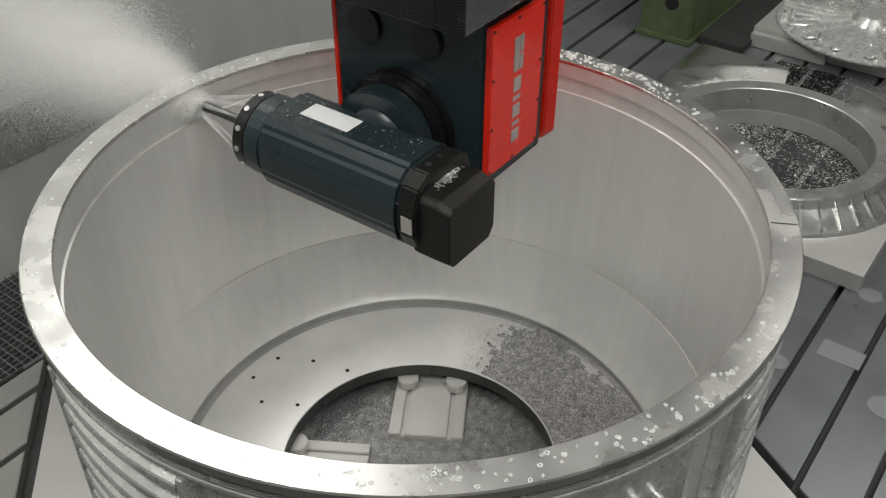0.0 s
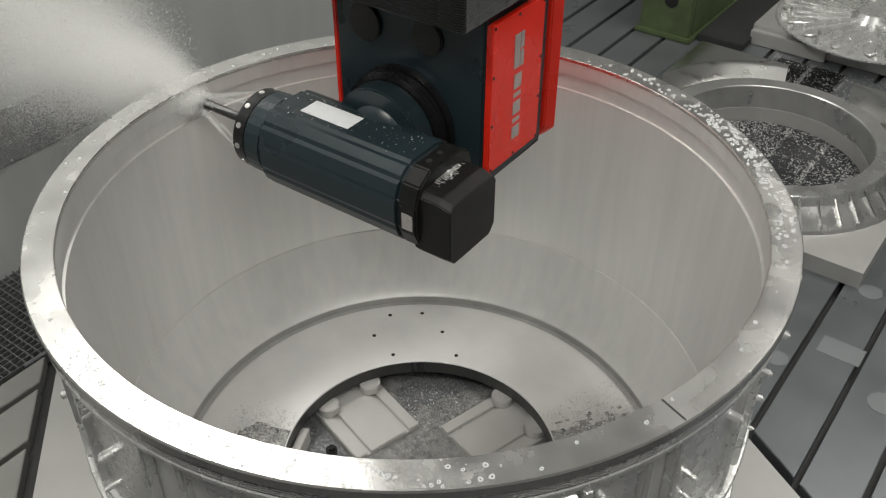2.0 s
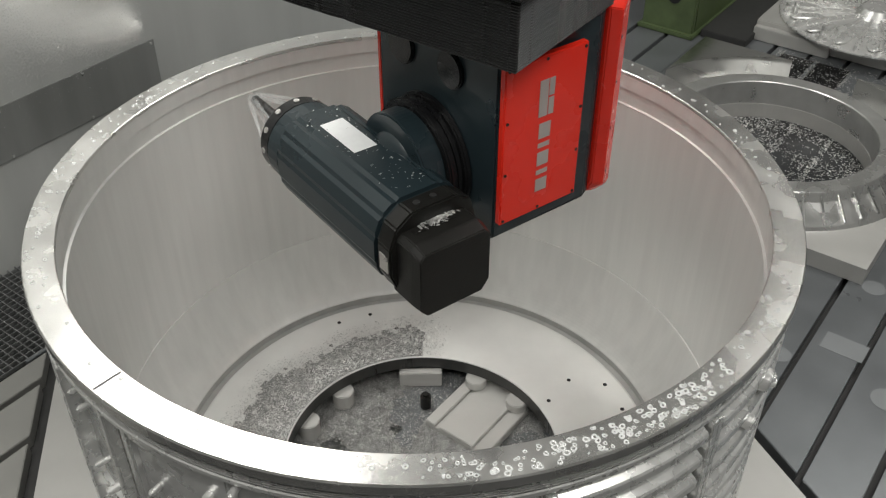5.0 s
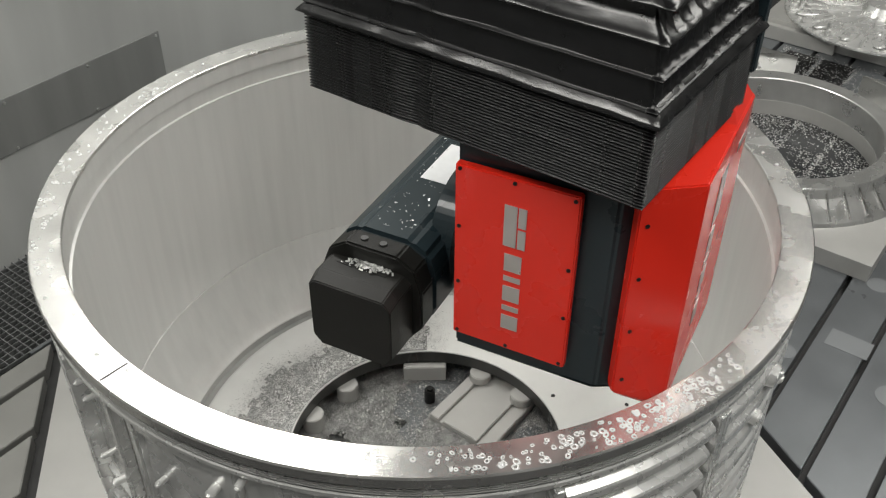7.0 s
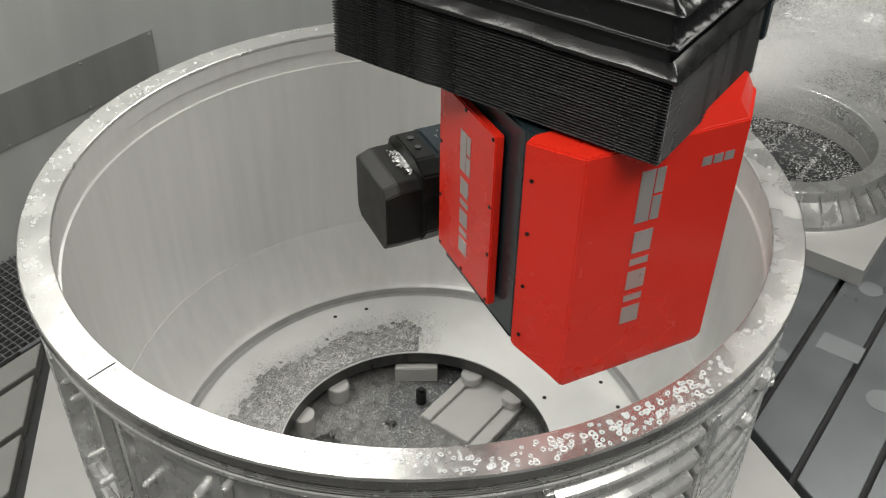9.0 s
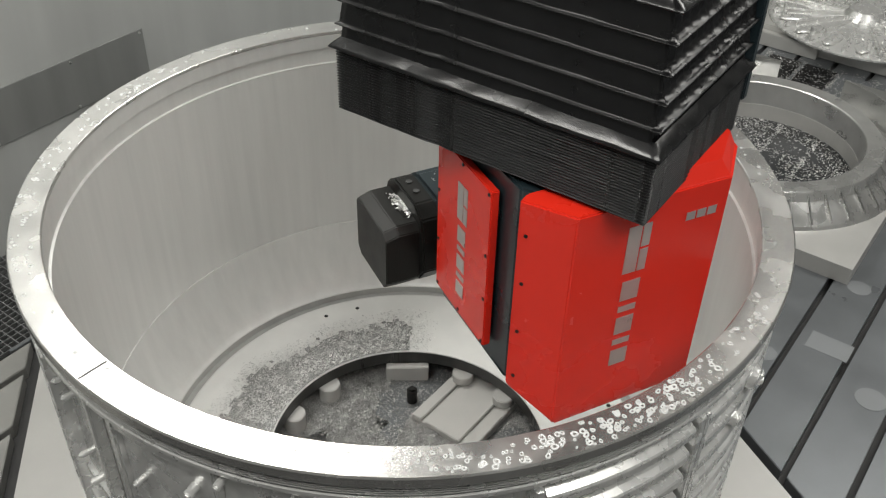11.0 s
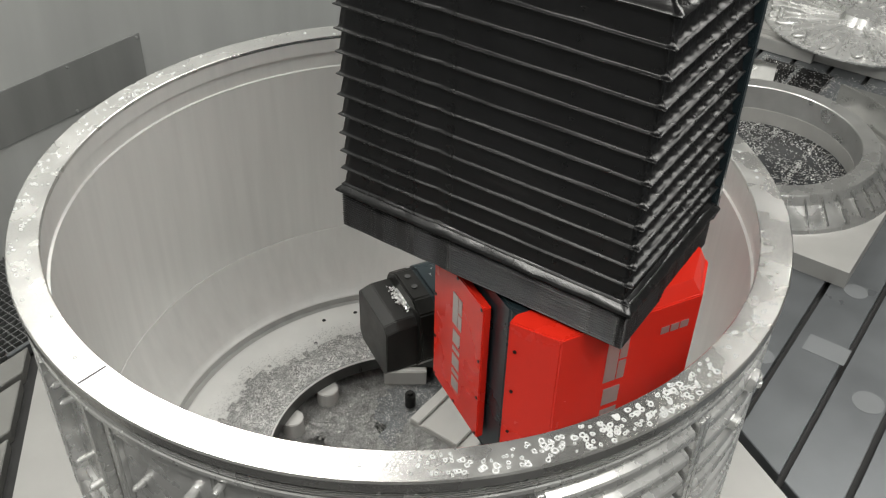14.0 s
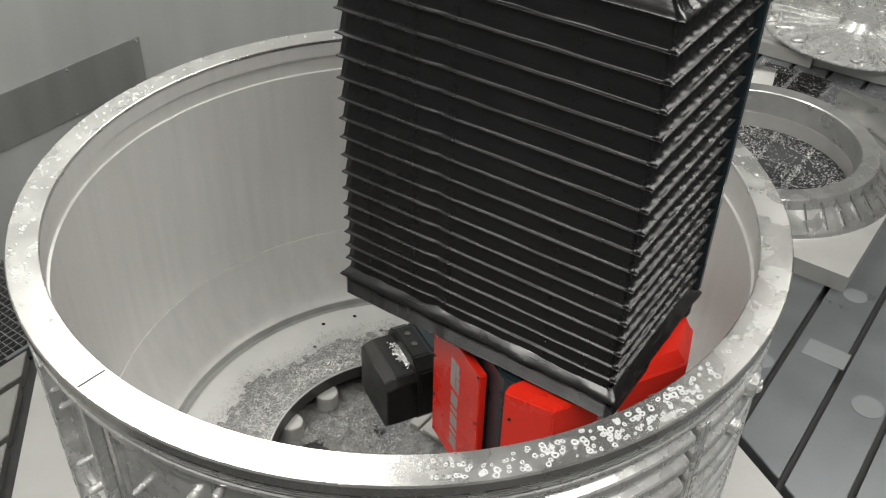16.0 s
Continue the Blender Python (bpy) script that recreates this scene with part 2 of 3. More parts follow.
def slotted_table():
    """Grey slotted plates: bands between the slots, with a dark bed under them."""
    bed = bmesh.new()
    box(bed, -4, 8, -5, 2.6, FLOOR - .30, FLOOR - .06, m=UV)
    tagged(part("ground", bed, SLOT), "dark machine bed under the slotted table plates", "floor", kind="structure")
    pitch, w = .22, .013
    edges = [-.61 - .22 * i for i in range(14)]
    floor = bmesh.new()
    box(floor, .93, 1.0, -.62, .6, FLOOR - .02, FLOOR - .01, m=UV)
    top = tagged(part("floor", floor, SLOT), "grey steel slotted machine table plates", "floor", kind="structure")
    for v in edges:                          # near table: slots along u
        bm = bmesh.new()
        prism(bm, ((near_end(v - pitch + w), v - pitch + w), (3.4, v - pitch + w), (3.4, v - w), (near_end(v - w), v - w)), FLOOR - .06, FLOOR, UV, .003)
        part("plate", bm, STEEL, top)
    for i in range(10):                      # far table
        v = .686 + .22 * i
        bm = bmesh.new()
        box(bm, 1.35, 7.0, v + w, v + .22 - w, FLOOR - .06, FLOOR, .003, UV)
        part("plate", bm, STEEL, top)
    for i in range(6):                       # table between, beneath the blanks
        v = -.61 + .22 * i
        bm = bmesh.new()
        box(bm, 1.35, 7.0, v + w, v + .22 - w, FLOOR - .06, FLOOR, .003, UV)
        part("plate", bm, STEEL, top)
    for i in range(14):
        v = -.61 - .22 * i
        bm = bmesh.new()
        box(bm, 3.45, 7.0, v - pitch + w, v - w, FLOOR - .06, FLOOR, .003, UV)
        part("plate", bm, STEEL, top)
    bm = bmesh.new()
    prism(bm, ((.915, -.50), (.915, -.80), (.72, -1.12), (.49, -1.5), (-.6, -1.5), (-.6, -.3), (.3, -.2)), FLOOR - .06, FLOOR - .004, UV)
    part("plate", bm, STEEL_PALE, top)
    # left table of pale plates
    for v0, v1 in ((1.508, 1.615), (1.288, 1.482), (1.068, 1.262), (.848, 1.042)):
        bm = bmesh.new()
        e0, e1 = (-.374 - (1.617 - v) * .936 for v in (v0, v1))
        prism(bm, ((-2.4, v0), (e0, v0), (e1, v1), (-2.4, v1)), FLOOR - .06, FLOOR, UV, .003)
        part("plate", bm, STEEL_LEFT, top)
    bm = bmesh.new()
    prism(bm, ((-.315, 1.60), (-.30, .3), (-1.3, .3), (-1.3, .55)), FLOOR - .06, FLOOR - .004, UV, .003)
    part("plate", bm, STEEL_PALE, top)
    # Shallow sheet, coloured near-black in place of a deep pit's shade.
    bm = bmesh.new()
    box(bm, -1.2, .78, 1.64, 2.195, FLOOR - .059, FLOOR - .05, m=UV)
    part("pit_shade_sheet", bm, DEEP_SHADE, top)
    return top


def grating():
    bm = bmesh.new()
    for i in range(56):
        u = -1.18 + i * .035
        box(bm, u, u + .0035, 1.64, 2.2, FLOOR - .03, FLOOR, m=UV)
    for i in range(19):
        v = 1.64 + i * .03
        box(bm, -1.18, .78, v, v + .003, FLOOR - .02, FLOOR - .001, m=UV)
    ob = tagged(part("grating", bm, MESH), "galvanised bar grating over a dark drain pit", "grating", kind="structure")
    bm = bmesh.new()
    box(bm, -.46, .78, 1.62, 1.637, FLOOR - .05, FLOOR + .004, .002, UV)
    box(bm, -1.2, -1.18, 1.637, 2.2, FLOOR - .05, FLOOR + .004, .002, UV)
    part("frame", bm, STEEL, ob)
    return ob


def walls():
    bm = bmesh.new()
    box(bm, -5, 8, 2.2, 2.3, FLOOR - .3, 4, m=UV)
    wall = tagged(part("wall_back", bm, SHEET), "grey painted sheet wall of the machine enclosure", "wall", kind="structure")
    bm = bmesh.new()
    box(bm, -3, .83, 2.19, 2.197, -.755, -.51, .001, UV)
    part("splash_panel", bm, SHEET_DARK, wall, "dark screwed-on splash panel")
    for u in (-.4, .02, .43, .81):
        for z in (-.525, -.74):
            bm = bmesh.new()
            cyl(bm, .006, 0, .006, UV @ pose(u, 2.19, z, 90), 10)
            part("screw", bm, ALU, wall)
    for name, a in (("wall_far", (8, 8.1, -6, 2.3)), ("wall_near", (-5.1, -5, -6, 2.3)), ("wall_side", (-5, 8, -6.1, -6))):
        bm = bmesh.new()
        box(bm, *a, FLOOR - .3, 4, m=UV)
        tagged(part(name, bm, WALL), "pale grey painted workshop wall", "wall", kind="structure")
    bm = bmesh.new()
    box(bm, -5.1, 8.1, -6.1, 2.3, 4.0, 4.1, m=UV)
    tagged(part("ceiling", bm, CEIL), "pale workshop ceiling", "ceiling", kind="structure")


# ---- the casing on the turntable ----
def casing():
    thing = empty("aluminium_casing", "large round turned aluminium casing, wet with coolant, clamped on a turntable", "machined part")
    inner = [(.9235, -.012), (.922, -.058), (.930, -.061), (.930, -.114), (.9226, -.1160), (.9226, -.1175), (.924, -.1200), (.924, -.60), (.9243, -.8025), (.9262, -.8040), (.9262, -.8055)]
    hollow = []
    for i in range(17):                          # shallow hollow below a crease, down to the floor
        u = i / 16
        hollow.append(((1 - u) ** 2 * .9222 + 2 * u * (1 - u) * .889 + u * u * .8187, -((1 - u) ** 2 * .8065 + 2 * u * (1 - u) * 1.005 + u * u * 1.074)))
    inner += hollow
    floor_ring = [(.8182, -1.076), (.8178, -1.104), (.793, -1.105), (.792, -1.097), (.785, -1.095), (.4652, -1.095), (.464, -1.0962), (.464, -1.148)]
    outer = [(.92, -1.148), (.952, -1.12), (.952, -.085), (.978, -.078), (.978, -.030), (.96, -.012)]
    part("shell", lathe(inner + [(.8182, -1.076), (.8182, -1.140)] + outer[1:], 256), ALU_WALL, thing)
    part("floor_ring", lathe(floor_ring + [(.8178, -1.148)], 256), ALU_FLOOR, thing, "bright turned floor ring round the bore")
    part("rim", lathe([(.9245, .0), (.998, .0), (1.0015, -.004), (1.0015, -.026), (.981, -.0285), (.925, -.0115), (.9225, -.0115), (.9225, -.002)], 256), ALU_RIM, thing, "bright turned top rim")
    part("channel", lathe([(.8175, -1.1035), (.8175, -1.078), (.8168, -1.078), (.8168, -1.1028), (.7945, -1.1028), (.7945, -1.099), (.7938, -1.099), (.7938, -1.1035)], 192), CHANNEL, thing, "grey channel round the floor")
    # Thin liner: the bore wall's shade is put into its near-black, drip-streaked colour.
    part("bore_shade_ring", lathe([(.4638, -1.1005), (.4620, -1.1005), (.4620, -1.149), (.4638, -1.149)], 192), BORE, thing, "wet-streaked edge of the bore, its shade painted dark")
    # Shade and dark reflection under the rim, given by this ring's dark colour.
    part("shade_band", lathe([(.977, -.031), (.9885, -.031), (.9885, -.066), (.977, -.066)], 192), ALU_DARK, thing, "recessed band under the rim, shade and dark reflection painted in")
    for z in (-.036, -.043, -.050, -.057):       # fine grooves below the rim
        part("groove", lathe([(.9935, z), (.9935, z - .0025), (.976, z - .0025), (.976, z)], 192), ALU_RIB, thing)
    for z, h, r in ((-.067, .016, .994), (-.090, .008, .985), (-.56, .02, .985), (-.80, .02, .985), (-1.12, .03, 1.0)):
        part("rib", lathe([(.95, z), (r - .003, z), (r, z - .003), (r, z - h + .003), (r - .003, z - h), (.95, z - h)], 192), ALU_RIB, thing)
    rnd = random.Random(4)
    for a0, a1 in ((-74, -52), (-49, -24), (16, 48), (92, 118), (196, 214)):      # stacks of shelf ribs between uprights
        for k in range(7):
            z = -.118 - .078 * k
            part("shelf_rib", lathe([(.950, z + .012), (.978, z + .004), (.992, z - .004), (.995, z - .010), (.995, z - .030), (.991, z - .034), (.950, z - .038)], 24, a0, a1), ALU_RIB, thing)
        for a in (a0 - 1, a1 + 1):
            bm = bmesh.new()
            box(bm, .945, .998, -.010, .010, -1.12, -.094, .003, pose(0, 0, 0, 0, 0, a))
            part("upright_rib", bm, ALU_RIB, thing)
    for a, w in ((-100, 15), (-84, 11), (-122, 16), (-142, 13), (-160, 14), (175, 20), (150, 16), (128, 10), (70, 16), (0, 22)):   # pads with a milled pocket
        z0, z1 = -.50, -.10
        bm = lathe([(.950, z0), (.972, z0 + .004), (.976, z0 + .010), (.976, z0 + .030), (.964, z0 + .036), (.962, z1 - .036), (.976, z1 - .030), (.976, z1 - .008), (.972, z1), (.950, z1)], 14, a - w / 2, a + w / 2)
        part("pad", bm, ALU_RIB, thing)
        for da in (-w / 2, w / 2):
            bm = bmesh.new()
            box(bm, .948, .980, -.012, .012, z0 - .02, z1 + .006, .005, pose(0, 0, 0, 0, 0, a + da))
            part("upright_rib", bm, ALU_RIB, thing)
        for k in range(rnd.randint(2, 4)):
            r = rnd.choice((.006, .008, .011))
            m = pose(0, 0, 0, 0, 0, a + rnd.uniform(-w / 3, w / 3)) @ pose(.955, 0, rnd.uniform(z0 + .06, z1 - .05), 0, 90, 0)
            bm = bmesh.new()
            cyl(bm, r, 0, .028 + r, m, 14, bevel=.002)
            cyl(bm, r * .5, .0282 + r, .031 + r, m, 10)
            part("boss", bm, ALU_RIB, thing)
    for a, z, r in ((-37, -.155, .030), (-33, -.205, .014), (-40, -.25, .02), (-58, -.30, .022), (-28, -.30, .014), (-92, -.10, .012), (-103, -.115, .010), (-112, -.11, .009)):
        m = pose(0, 0, 0, 0, 0, a) @ pose(.95, 0, z, 0, 90, 0)
        bm = bmesh.new()
        cyl(bm, r, 0, .058, m, 24, bevel=.004)
        cyl(bm, r * .55, .0582, .0592, m, 18)
        part("boss", bm, ALU_RIB, thing)
    for a, r in [(q + d, r) for q in (0, 91.5, 181, 271) for d, r in ((31, .633), (26.3, .510), (24, .735), (14, .735), (6.7, .630), (-1, .510))]:
        # Flat disc on the floor ring; the hole's inner shade is its colour.
        bm = bmesh.new()
        cyl(bm, .0075, -1.0945, -1.0935, pose(r * math.cos(radians(a)), r * math.sin(radians(a)), 0), 14)
        part("bolt_hole", bm, DEEP_SHADE, thing)
    bm = bmesh.new()                              # scribed line over the rim
    box(bm, .928, .996, -.0022, .0022, .0004, .0012, m=pose(0, 0, 0, 0, 0, -132.2))
    part("scribed_line", bm, ALU_DARK, thing)
    turning.append(thing)


def flakes(name, label, place, count, seed, size, mat=None, parent=None):
    """Loose curled metal chips: many small bent flakes, in one mesh."""
    rng = np.random.default_rng(seed)
    pts = place(rng, count)
    n = len(pts)
    ang = rng.uniform(0, 2 * np.pi, n)
    tilt = rng.uniform(-.7, .7, n)
    ln = size * rng.uniform(.5, 1.5, n)
    wd = ln * rng.uniform(.25, .6, n)
    ux, uy = np.cos(ang), np.sin(ang)
    verts = []
    for a, b, lift in ((-1, -1, 0), (1, -1, 0), (1, 1, 1), (-1, 1, 1), (0, -1, .8), (0, 1, 1.8)):
        x = pts[:, 0] + ux * a * ln / 2 - uy * b * wd / 2
        y = pts[:, 1] + uy * a * ln / 2 + ux * b * wd / 2
        z = pts[:, 2] + .0008 + np.abs(tilt) * wd * .5 * lift + (np.sign(a) * tilt + abs(a) * np.abs(tilt)) * ln * .25
        verts.append(np.stack([x, y, z], 1))
    v = np.stack(verts, 1).reshape(-1, 3)
    base = np.arange(n) * 6
    f = np.concatenate([np.stack([base, base + 4, base + 5, base + 3], 1), np.stack([base + 4, base + 1, base + 2, base + 5], 1)])
    me = bpy.data.meshes.new(name)
    me.from_pydata(v.tolist(), [], f.tolist())
    ob = link(name, me, mat or CHIP, parent)
    return tagged(ob, label, "" if parent else "metal chips", kind="stuff")


def chip_weight(deg, r):
    """How thickly the casing's floor is strewn, by angle and radius."""
    d = deg % 360
    w = np.clip((d - 78) / 16, 0, 1) * np.clip((312 - d) / 22, 0, 1)
    edge = .650 + .03 * np.clip((d - 95) / 45, 0, 1) + .15 * np.clip((d - 172) / 30, 0, 1) + .02 * np.sin(np.radians(d * 5)) + .012 * np.sin(np.radians(d * 13))
    return w * np.clip((edge + .035 - r) / .13, 0, 1)


def chips():
    def on_floor(rng, k):
        r, d = np.sqrt(rng.uniform(.468 ** 2, .81 ** 2, k)), rng.uniform(0, 360, k)
        keep = rng.uniform(0, 1, k) < chip_weight(d, r)
        r, d = r[keep], np.radians(d[keep])
        return np.stack([r * np.cos(d), r * np.sin(d), -1.094 + rng.uniform(0, .006, len(r))], 1)

    def on_table(rng, k):
        r, d = np.sqrt(rng.uniform(0, .56 ** 2, k)), rng.uniform(0, 2 * np.pi, k)
        return np.stack([r * np.cos(d), r * np.sin(d), -1.212 + .012 * np.sin(9 * r + 3 * d) * np.cos(2 * d) + rng.uniform(0, .006, k)], 1)
    turning.append(flakes("chip_drift", "small bright aluminium chips strewn over the casing's floor", on_floor, 105000, 3, .0046))
    turning.append(flakes("chip_heap", "wet aluminium chips heaped over the turntable", on_table, 42000, 5, .0046, CHIP_WET))
    bm = bmesh.new()                             # damp fines under the drift
    cells = {}
    for i in range(25):
        for k in range(360):
            r, d = .468 + .0135 * i, k
            if chip_weight(np.array(float(d)), np.array(r)) > .62 + .35 * noise.noise((r * 30, d * .35, 0)):
                q = []
                for dr, dd in ((0, 0), (.0135, 0), (.0135, 1), (0, 1)):
                    key = (i + (dr > 0), (k + dd) % 360)
                    if key not in cells:
                        rr, an = .468 + .0135 * key[0], radians(key[1])
                        cells[key] = bm.verts.new((rr * math.cos(an), rr * math.sin(an), -1.0935 + .002 * noise.noise((rr * 60, key[1] * .5, 2))))
                    q.append(cells[key])
                bm.faces.new(q)
    ob = tagged(part("chip_fines", bm, CHIP_BED, None, smooth=True), "damp grey metal fines on the casing's floor", "metal chips", kind="stuff")
    turning.append(ob)
    bm = bmesh.new()                             # the heap's body
    rings = []
    for i in range(26):
        r = .58 * i / 25
        rings.append([bm.verts.new((r * math.cos(d), r * math.sin(d), -1.214 + .012 * math.sin(9 * r + 3 * d) * math.cos(2 * d) + .004 * noise.noise((r * 40, d * 14, 0)))) for d in [2 * math.pi * k / 72 for k in range(72)]])
    for p, q in zip(rings, rings[1:]):
        for k in range(72):
            bm.faces.new((p[k], q[k], q[(k + 1) % 72], p[(k + 1) % 72]))
    bmesh.ops.remove_doubles(bm, verts=bm.verts[:], dist=.0001)
    ob = tagged(part("chip_bed", bm, CHIP_BED, None, smooth=True), "damp bed of fine aluminium swarf on the turntable", "metal chips", kind="stuff")
    turning.append(ob)


def drops():
    """Foamy coolant drops on the rim: low domes, each with a raised border."""
    rng = random.Random(8)
    bm = bmesh.new()
    spots = [(rng.gauss(-68, 11), rng.uniform(.934, .990), rng.uniform(.0035, .0088)) for k in range(125)]
    spots += [(rng.uniform(-100, -30), rng.uniform(.932, .992), rng.uniform(.0035, .0075)) for k in range(60)]
    spots += [(rng.uniform(140, 205), rng.uniform(.932, .992), rng.uniform(.003, .007)) for k in range(75)]
    spots += [(rng.uniform(0, 360), rng.uniform(.932, .992), rng.uniform(.003, .006)) for k in range(90)]
    for d, r, size in spots:
        e, turn = rng.uniform(.65, 1), rng.uniform(0, 3)
        cx, cy = r * math.cos(radians(d)), r * math.sin(radians(d))
        loops = []
        for f, z in ((1.0, .0003), (.84, .0022), (.62, .0022), (.40, .0009)):
            ring = []
            for k in range(14):
                a = 2 * math.pi * k / 14
                w = f * size * (1 + .07 * math.sin(3 * a + turn) + .05 * math.sin(2 * a))
                x, y = w * math.cos(a), w * e * math.sin(a)
                ring.append(bm.verts.new((cx + x * math.cos(turn) - y * math.sin(turn), cy + x * math.sin(turn) + y * math.cos(turn), z)))
            loops.append(ring)
        for p, q in zip(loops, loops[1:]):
            for k in range(14):
                bm.faces.new((p[k], p[(k + 1) % 14], q[(k + 1) % 14], q[k]))
    ob = tagged(part("coolant_drops", bm, WATER, None, smooth=True), "white foamy coolant drops on the aluminium rim", "drops", kind="stuff")
    turning.append(ob)


def turntable():
    thing = empty("turntable", "round steel turntable covered in coolant and chips", "turntable")
    part("table_disc", lathe([(.0, FLOOR + .03), (.9, FLOOR + .03), (.905, FLOOR + .025), (.905, FLOOR), (0, FLOOR)], 128), STEEL, thing)
    part("table_ring", lathe([(.60, FLOOR + .031), (.66, FLOOR + .031), (.66, -1.149), (.60, -1.149)], 96), ALU_DARK, thing)
    turning.append(thing)
    for a in (51, 141, 231, 321):
        # each clamp sits on the turntable and turns with it
        m = pose(0, 0, 0, 0, 0, a)
        clamp = empty("clamp_block", "grooved aluminium clamp block with two round stops, among chips", "clamp", "clamps under the casing")
        top = -1.222 if a in (141, 231) else -1.185
        bm = bmesh.new()
        box(bm, .19, .55, -.135, .135, FLOOR + .03, top - .012, .002, m)
        part("plate", bm, STEEL_PALE, clamp)
        for y0, y1 in ((-.135, -.092), (-.076, .076), (.092, .135)):
            bm = bmesh.new()
            box(bm, .19, .55, y0, y1, top - .0118, top, .003, m)
            part("rail", bm, STEEL_PALE, clamp)
        for y in (-.092, .092):
            bm = bmesh.new()
            cyl(bm, .040, top, -1.149, m @ pose(.446, y, 0), 32, bevel=.003)
            part("stop", bm, STEEL_PALE, clamp, "round ground stop")
        turning.append(clamp)
    bm = bmesh.new()
    box(bm, .43, .46, -.08, .08, FLOOR + .03, -1.15, .003, pose(0, 0, 0, 0, 0, 90))
    ob = tagged(part("support_block", bm, STEEL_PALE), "small upright steel support block under the casing", "block")
    turning.append(ob)
    bm = bmesh.new()
    cyl(bm, .02, FLOOR + .03, -1.16, pose(.017, .327, 0), 20, bevel=.003)
    cyl(bm, .012, -1.16, -1.15, pose(.017, .327, 0), 6)
    ob = tagged(part("locating_pin", bm, BLACK), "short dark bolt standing in the chips", "bolt")
    turning.append(ob)


def emblem(parent, put, s=1.0, w=1.0):
    """The maker's mark and lettering as plain metal bars. put(a, b) gives the pose of a spot on the panel."""
    for a0, a1, b0, b1 in ((.0, .045, 0, .105), (.050, .078, 0, .050), (.050, .078, .056, .105)):
        bm = bmesh.new()
        box(bm, a0 * s * w, a1 * s * w, -.0016, 0, -b1 * s, -b0 * s, m=put)
        part("emblem", bm, LETTER, parent)
    z = -.125
    for h in (.046, .014, .042, .014, .040):
        bm = bmesh.new()
        box(bm, .008 * s * w, .070 * s * w, -.0016, 0, (z - h) * s, z * s, m=put)
        part("letter_bar", bm, LETTER, parent)
        z -= h + .014


def fork_and_spindle():
    thing = empty("milling_head", "red and blue-black fork milling head on a vertical ram", "milling machine")
    bm = bmesh.new()
    prism(bm, ((-.13, -.27), (.212, -.262), (.315, -.198), (.325, .16), (.235, .25), (-.13, .25)), -.57, -.012, bevel=.006)
    body = part("fork_body", bm, NAVY, thing)
    bm = bmesh.new()                              # tapered belly
    lo = [(-.122, -.2), (.2, -.2), (.29, -.16), (.29, .12), (.2, .2), (-.122, .2)]
    hi = [(-.128, -.266), (.204, -.264), (.322, -.203), (.322, .158), (.233, .246), (-.128, .246)]
    a = [bm.verts.new((x, y, -.606)) for x, y in lo]
    b = [bm.verts.new((x, y, -.569)) for x, y in hi]
    bm.faces.new(a[::-1])
    for i in range(6):
        bm.faces.new((a[i], a[(i + 1) % 6], b[(i + 1) % 6], b[i]))
    part("under_cover", bm, NAVY, body)
    for y0, y1 in ((-.292, -.271), (.252, .270)):
        bm = bmesh.new()
        prism(bm, ((-.126, -.515), (.143, -.515), (.143, -.058), (-.126, -.058)), y0, y1, m=Matrix(((1, 0, 0, 0), (0, 0, 1, 0), (0, 1, 0, 0), (0, 0, 0, 1))), bevel=.003)
        part("side_panel", bm, RED, body, "red enamelled side panel")
        for x, z in ((-.115, -.067), (.005, -.067), (.132, -.07), (-.115, -.21), (.132, -.24), (-.115, -.36), (.132, -.37), (-.115, -.504), (.005, -.504), (.132, -.504)):
            bm = bmesh.new()
            side = -1 if y0 < 0 else 1
            cyl(bm, .0045, 0, .002, pose(x, y0 if side < 0 else y1, z, 90 if side < 0 else -90), 10)
            part("screw", bm, BLACK, body)
    bm = bmesh.new()
    wide = ((.256, -.290), (.360, -.215), (.360, .172), (.262, .266), (.238, .266), (.238, -.262))
    slim = ((.264, -.248), (.356, -.206), (.352, .160), (.258, .246), (.242, .246), (.242, -.24))
    rings = [[bm.verts.new((x, y, z)) for (x, y), z in zip(loop, heights)] for loop, heights in (
        (wide, (-.006,) * 6), (wide, (-.535, -.600, -.600, -.560, -.560, -.535)), (slim, (-.580, -.619, -.619, -.600, -.600, -.580)))]
    bm.faces.new(rings[0])
    bm.faces.new(rings[2][::-1])
    for p, q in zip(rings, rings[1:]):
        for i in range(6):
            bm.faces.new((q[i], q[(i + 1) % 6], p[(i + 1) % 6], p[i]))
    bmesh.ops.recalc_face_normals(bm, faces=bm.faces[:])
    bmesh.ops.bevel(bm, geom=bm.edges[:], offset=.0035, segments=2, affect="EDGES", clamp_overlap=True)
    part("back_cover", bm, RED, body, "red enamelled back cover")
    bm = bmesh.new()                              # low shoulder at its outer end
    lo = [(.29, .02), (.355, .02), (.355, .169), (.259, .260), (.242, .260)]
    hi = [(.285, .05), (.335, .05), (.335, .155), (.250, .245), (.235, .245)]
    a = [bm.verts.new((x, y, -.0065)) for x, y in lo]
    b = [bm.verts.new((x, y, .028)) for x, y in hi]
    bm.faces.new(b)
    for i in range(5):
        bm.faces.new((a[i], a[(i + 1) % 5], b[(i + 1) % 5], b[i]))
    part("shoulder", bm, RED, body, "red enamelled sloping shoulder")
    for z in (-.09, -.22, -.36, -.5):
        bm = bmesh.new()
        cyl(bm, .0045, 0, .002, pose(.272, -.2785, z, 90, 0, 35.8), 12)
        part("screw", bm, BLACK, body)
